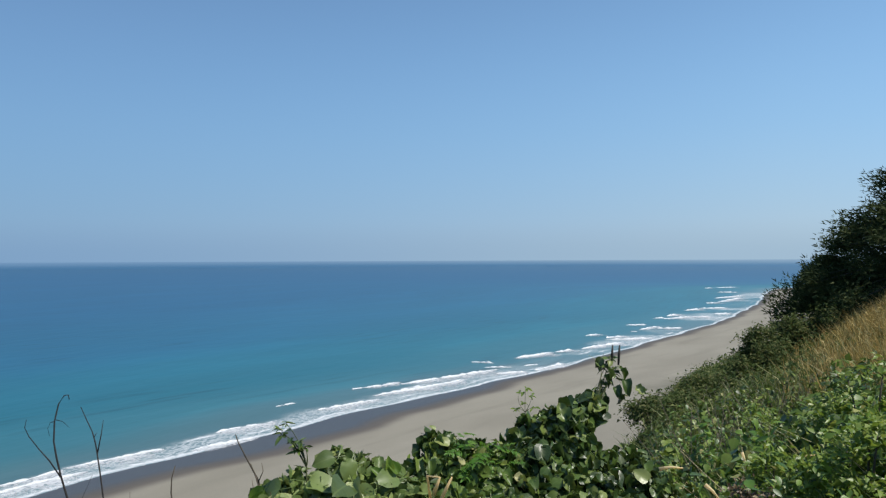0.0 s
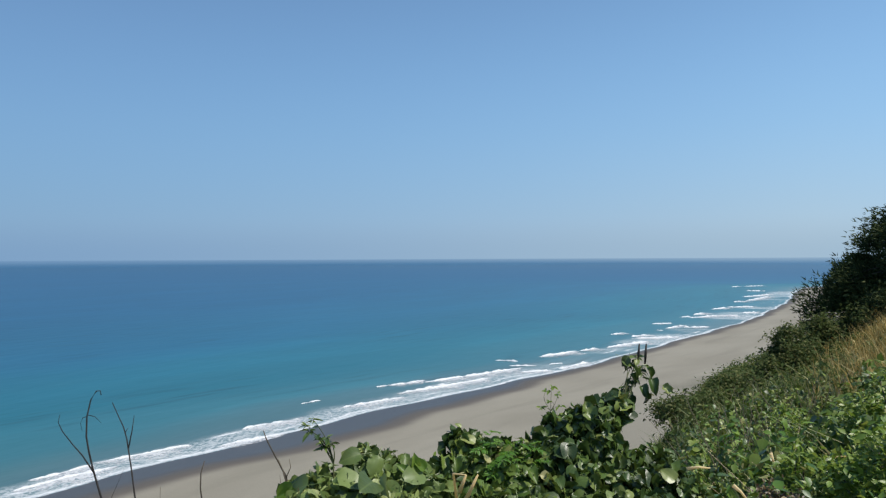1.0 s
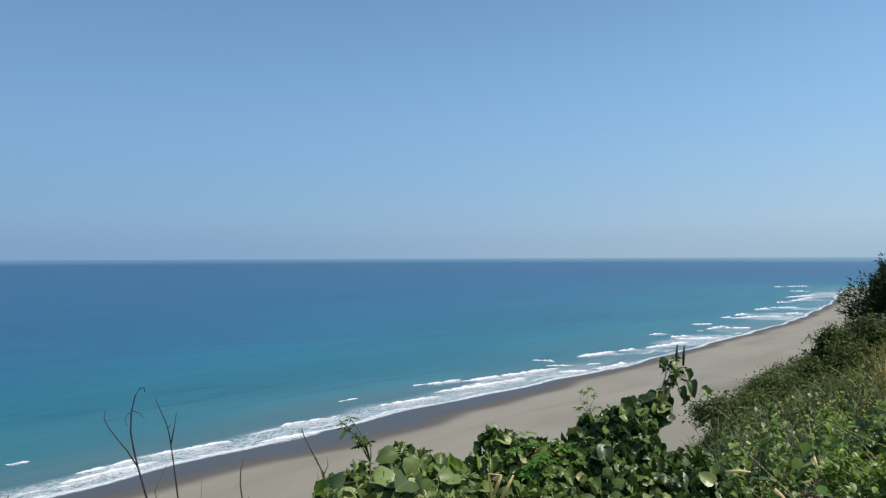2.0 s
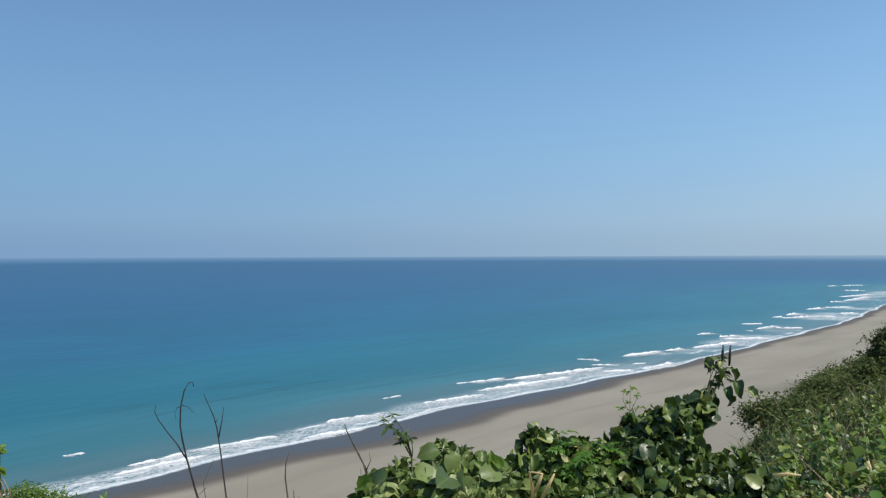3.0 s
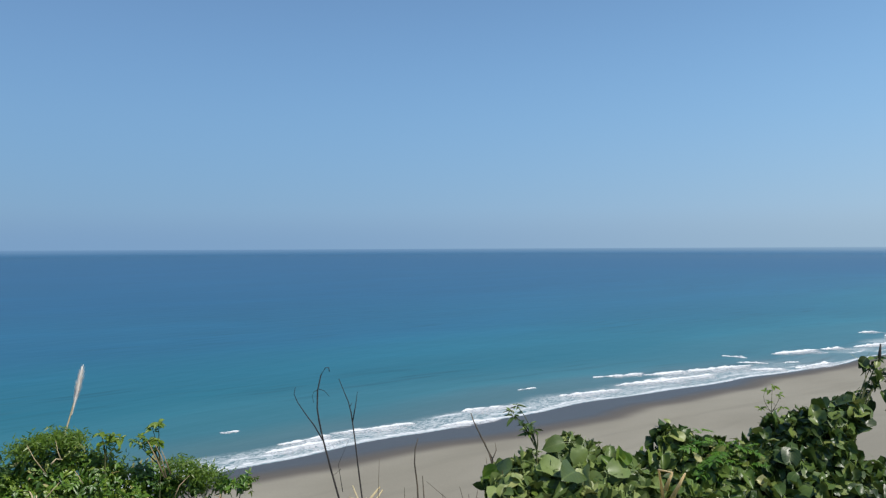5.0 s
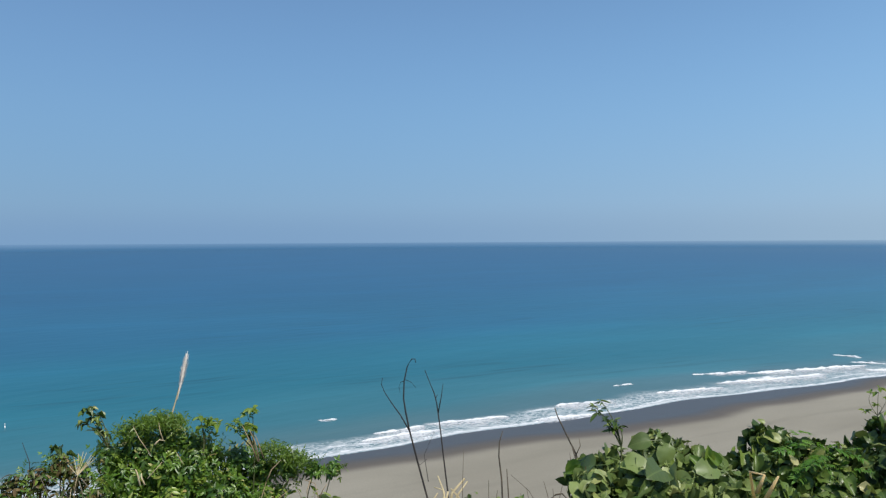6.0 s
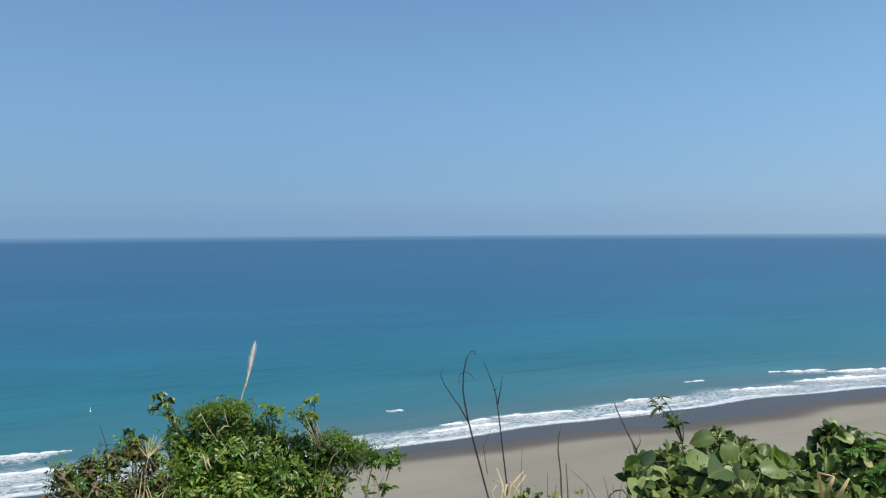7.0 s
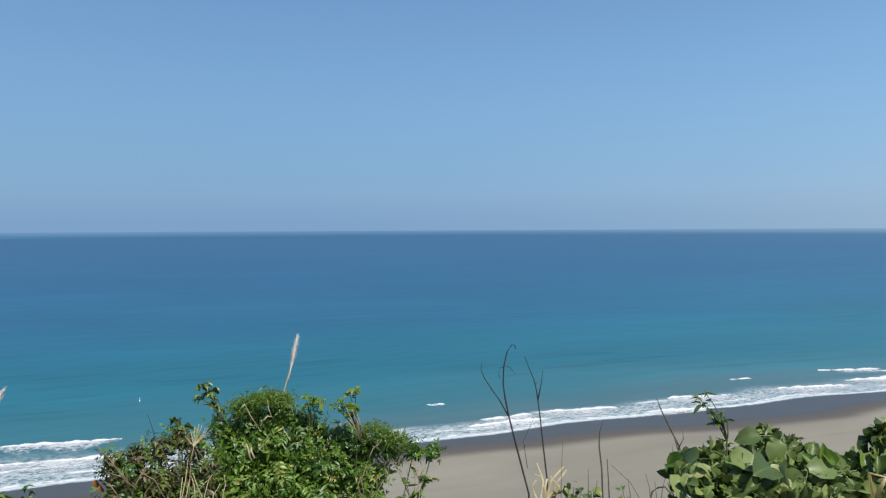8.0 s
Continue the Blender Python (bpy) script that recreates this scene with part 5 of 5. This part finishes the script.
H = 2.28
lines("dry_fan", "fan of drooping tan dry grass in the bush", "dry grass", foot(73.6, H),
      [("blade", [(73.8, -19.2, H), (73.6, -16.7, H), (73.4, -15.8, H), (side, up, H)], 0.0018) for side, up in ((72.5, -14.6), (72.2, -14.8), (73.0, -14.3), (73.3, -14.4), (72.6, -15.0), (73.6, -14.6), (74.0, -15.0), (72.8, -14.4), (72.35, -14.65))], STRAW)
lines("dry_grass_tuft", "tan dry stems standing in the leafy bush", "dry grass", foot(73.3, H),
      [("stem", [(a, -19.2, H), (b, u, H), (c, v, H)], 0.0020) for a, b, u, c, v in ((74.3, 74.0, -18.0, 73.8, -16.6), (74.0, 73.7, -17.9, 73.6, -16.7), (73.4, 73.4, -18.5, 73.6, -17.8), (72.7, 72.4, -18.2, 72.1, -17.8), (72.1, 71.8, -18.9, 71.6, -18.5),
                                                                               (72.9, 73.2, -18.5, 73.5, -17.6), (74.4, 74.3, -18.4, 74.2, -17.8), (73.6, 73.1, -18.8, 72.5, -18.2), (71.4, 71.2, -18.6, 71.3, -17.9))], STRAW)
lines("dead_wisps", "tangle of grey dead stems in the bush", "twig", foot(74.6, H),
      [("branch", [(a, t, H), (b, u, H), (c, v, H)], 0.0016) for a, t, b, u, c, v in ((75.1, -17.1, 75.5, -16.0, 75.7, -15.4), (73.9, -17.3, 74.6, -16.1, 75.1, -15.6), (75.9, -17.3, 75.1, -17.0, 74.4, -17.2), (73.3, -16.2, 73.1, -17.0, 73.1, -17.7), (73.2, -16.0, 72.7, -16.7, 72.5, -17.4))], GREY_STEM)
lines("dead_twig", "tangle of bare brown twigs at the bush's foot", "twig", foot(78.2, H),
      [("branch", [(a, t, H), (b, u, H), (c, v, H)], 0.0020) for a, t, b, u, c, v in ((77.8, -18.0, 79.0, -16.1, 79.8, -15.1), (77.9, -17.6, 78.8, -16.5, 79.6, -15.9), (77.4, -18.2, 78.3, -17.3, 79.4, -16.8), (77.6, -18.3, 77.0, -17.3, 76.5, -16.6), (78.5, -18.6, 79.0, -17.8, 79.6, -17.3),
                                                                                   (75.5, -19.0, 76.1, -17.8, 77.1, -17.1), (75.1, -18.6, 75.7, -17.5, 76.2, -17.1), (78.0, -20.0, 78.4, -18.6, 79.2, -18.4), (76.6, -20.0, 76.8, -18.6, 76.2, -17.9))], DRY_STEM)
lines("dry_stalk", "pale dry stalks standing in the bush", "stalk", foot(69.0, H),
      [("branch", [(a, t, H), (b, u, H), (c, v, H)], 0.0030) for a, t, b, u, c, v in ((69.4, -17.0, 69.6, -16.1, 69.7, -15.9), (69.1, -17.0, 69.3, -16.5, 69.3, -16.2), (68.4, -14.4, 68.1, -14.1, 67.7, -14.2))]
      + [("branch", [(a, t, H), (b, u, H), (c, v, H)], 0.0016) for a, t, b, u, c, v in ((68.7, -15.0, 69.4, -13.9, 69.8, -13.0), (67.8, -14.2, 68.0, -13.6, 68.1, -12.9), (66.5, -15.9, 66.8, -15.3, 67.0, -15.0), (68.9, -16.6, 68.3, -16.0, 67.9, -15.6))], STRAW)
lines("brown_stems", "brown dry stems and twigs at the edge of the bush", "stalk", foot(60.6, H),
      [("branch", [(a, t, H), (b, u, H), (c, v, H)], 0.0022) for a, t, b, u, c, v in ((60.9, -20.2, 61.1, -19.0, 60.6, -17.6), (60.6, -20.2, 60.0, -19.0, 58.9, -18.3), (61.1, -20.2, 61.4, -19.4, 61.1, -18.6), (60.2, -20.3, 59.7, -19.5, 59.4, -19.0), (60.6, -17.6, 60.2, -16.8, 59.5, -16.2),
                                                                                   (61.2, -16.2, 61.8, -14.7, 62.3, -13.6), (61.1, -16.2, 61.4, -14.8, 61.8, -13.9), (60.8, -16.0, 61.2, -14.8, 61.4, -14.3))], DRY_STEM)
lines("dry_stalk", "thin bare stem hanging beside the bush", "stalk", foot(56.6, 2.4), [("stem", [(56.6, -24, 2.4), (56.6, -21.1, 2.4), (56.7, -19.1, 2.4), (57.0, -18.0, 2.4), (57.8, -17.7, 2.4)], 0.0024), ("branch", [(56.7, -19.1, 2.4), (56.4, -18.5, 2.4), (56.1, -18.1, 2.4)], 0.0020),
      ("branch", [(57.3, -17.7, 2.4), (57.6, -18.5, 2.4), (57.5, -19.1, 2.4)], 0.0020)], DRY_STEM)
for side, up, size in [(80.0, -17.3, 0.024), (79.7, -17.7, 0.020)]:
    rusty = new("withered_leaf", withered.data)
    rusty.matrix_world = turned((0.3, 0.3, -1), (0.8, -0.5, 0.2), spot(side, up, 2.26, LATE), size)
    tagged(rusty, "withered red-brown leaf at the edge of the bush", "leaf")
plant("leafy_shoot", "short leafy shoot beside the dry grass in the bush", "plant", root_of(74.3, -22, 2.42), [spot(*p, 2.4, LATE) for p in ((74.5, -13.9), (74.8, -14.3), (74.1, -14.4), (74.4, -14.8))], 30, 0.034, 30, BIG, 0.003, reach=0.05, spread=0.35, via=spot(74.2, -15.9, 2.4, LATE))

# seed pods on the upright shoot
pods = Heap()
for s in (8.25, 7.75):
    tube(pods, [spot(s + 0.1, -8.3, 2.45), spot(s + 0.05, -7.5, 2.45), spot(s, -6.8, 2.45)], [0.003, 0.0045, 0.002], 6)
part("seed_pods", pods.mesh("seed_pods", DEAD, shoot.location), shoot, "dark dry seed pods")

# a float out on the water
far = Vector((-math.sin(radians(77.0)) * 205, math.cos(radians(77.0)) * 205, 0))
buoy = thing("buoy", far, "small white float on the open water", "buoy")
hull, mast = Heap(), Heap()
tube(hull, [(0, 0, -0.2), (0, 0, 0.1), (0, 0, 0.35), (0, 0, 0.5)], [0.13, 0.16, 0.14, 0.06], 10)
tube(mast, [(0, 0, 0.45), (0, 0, 1.1)], [0.06, 0.05], 6)
part("hull", hull.mesh("hull", WHITE), buoy)
part("mast", mast.mesh("mast", WHITE), buoy)
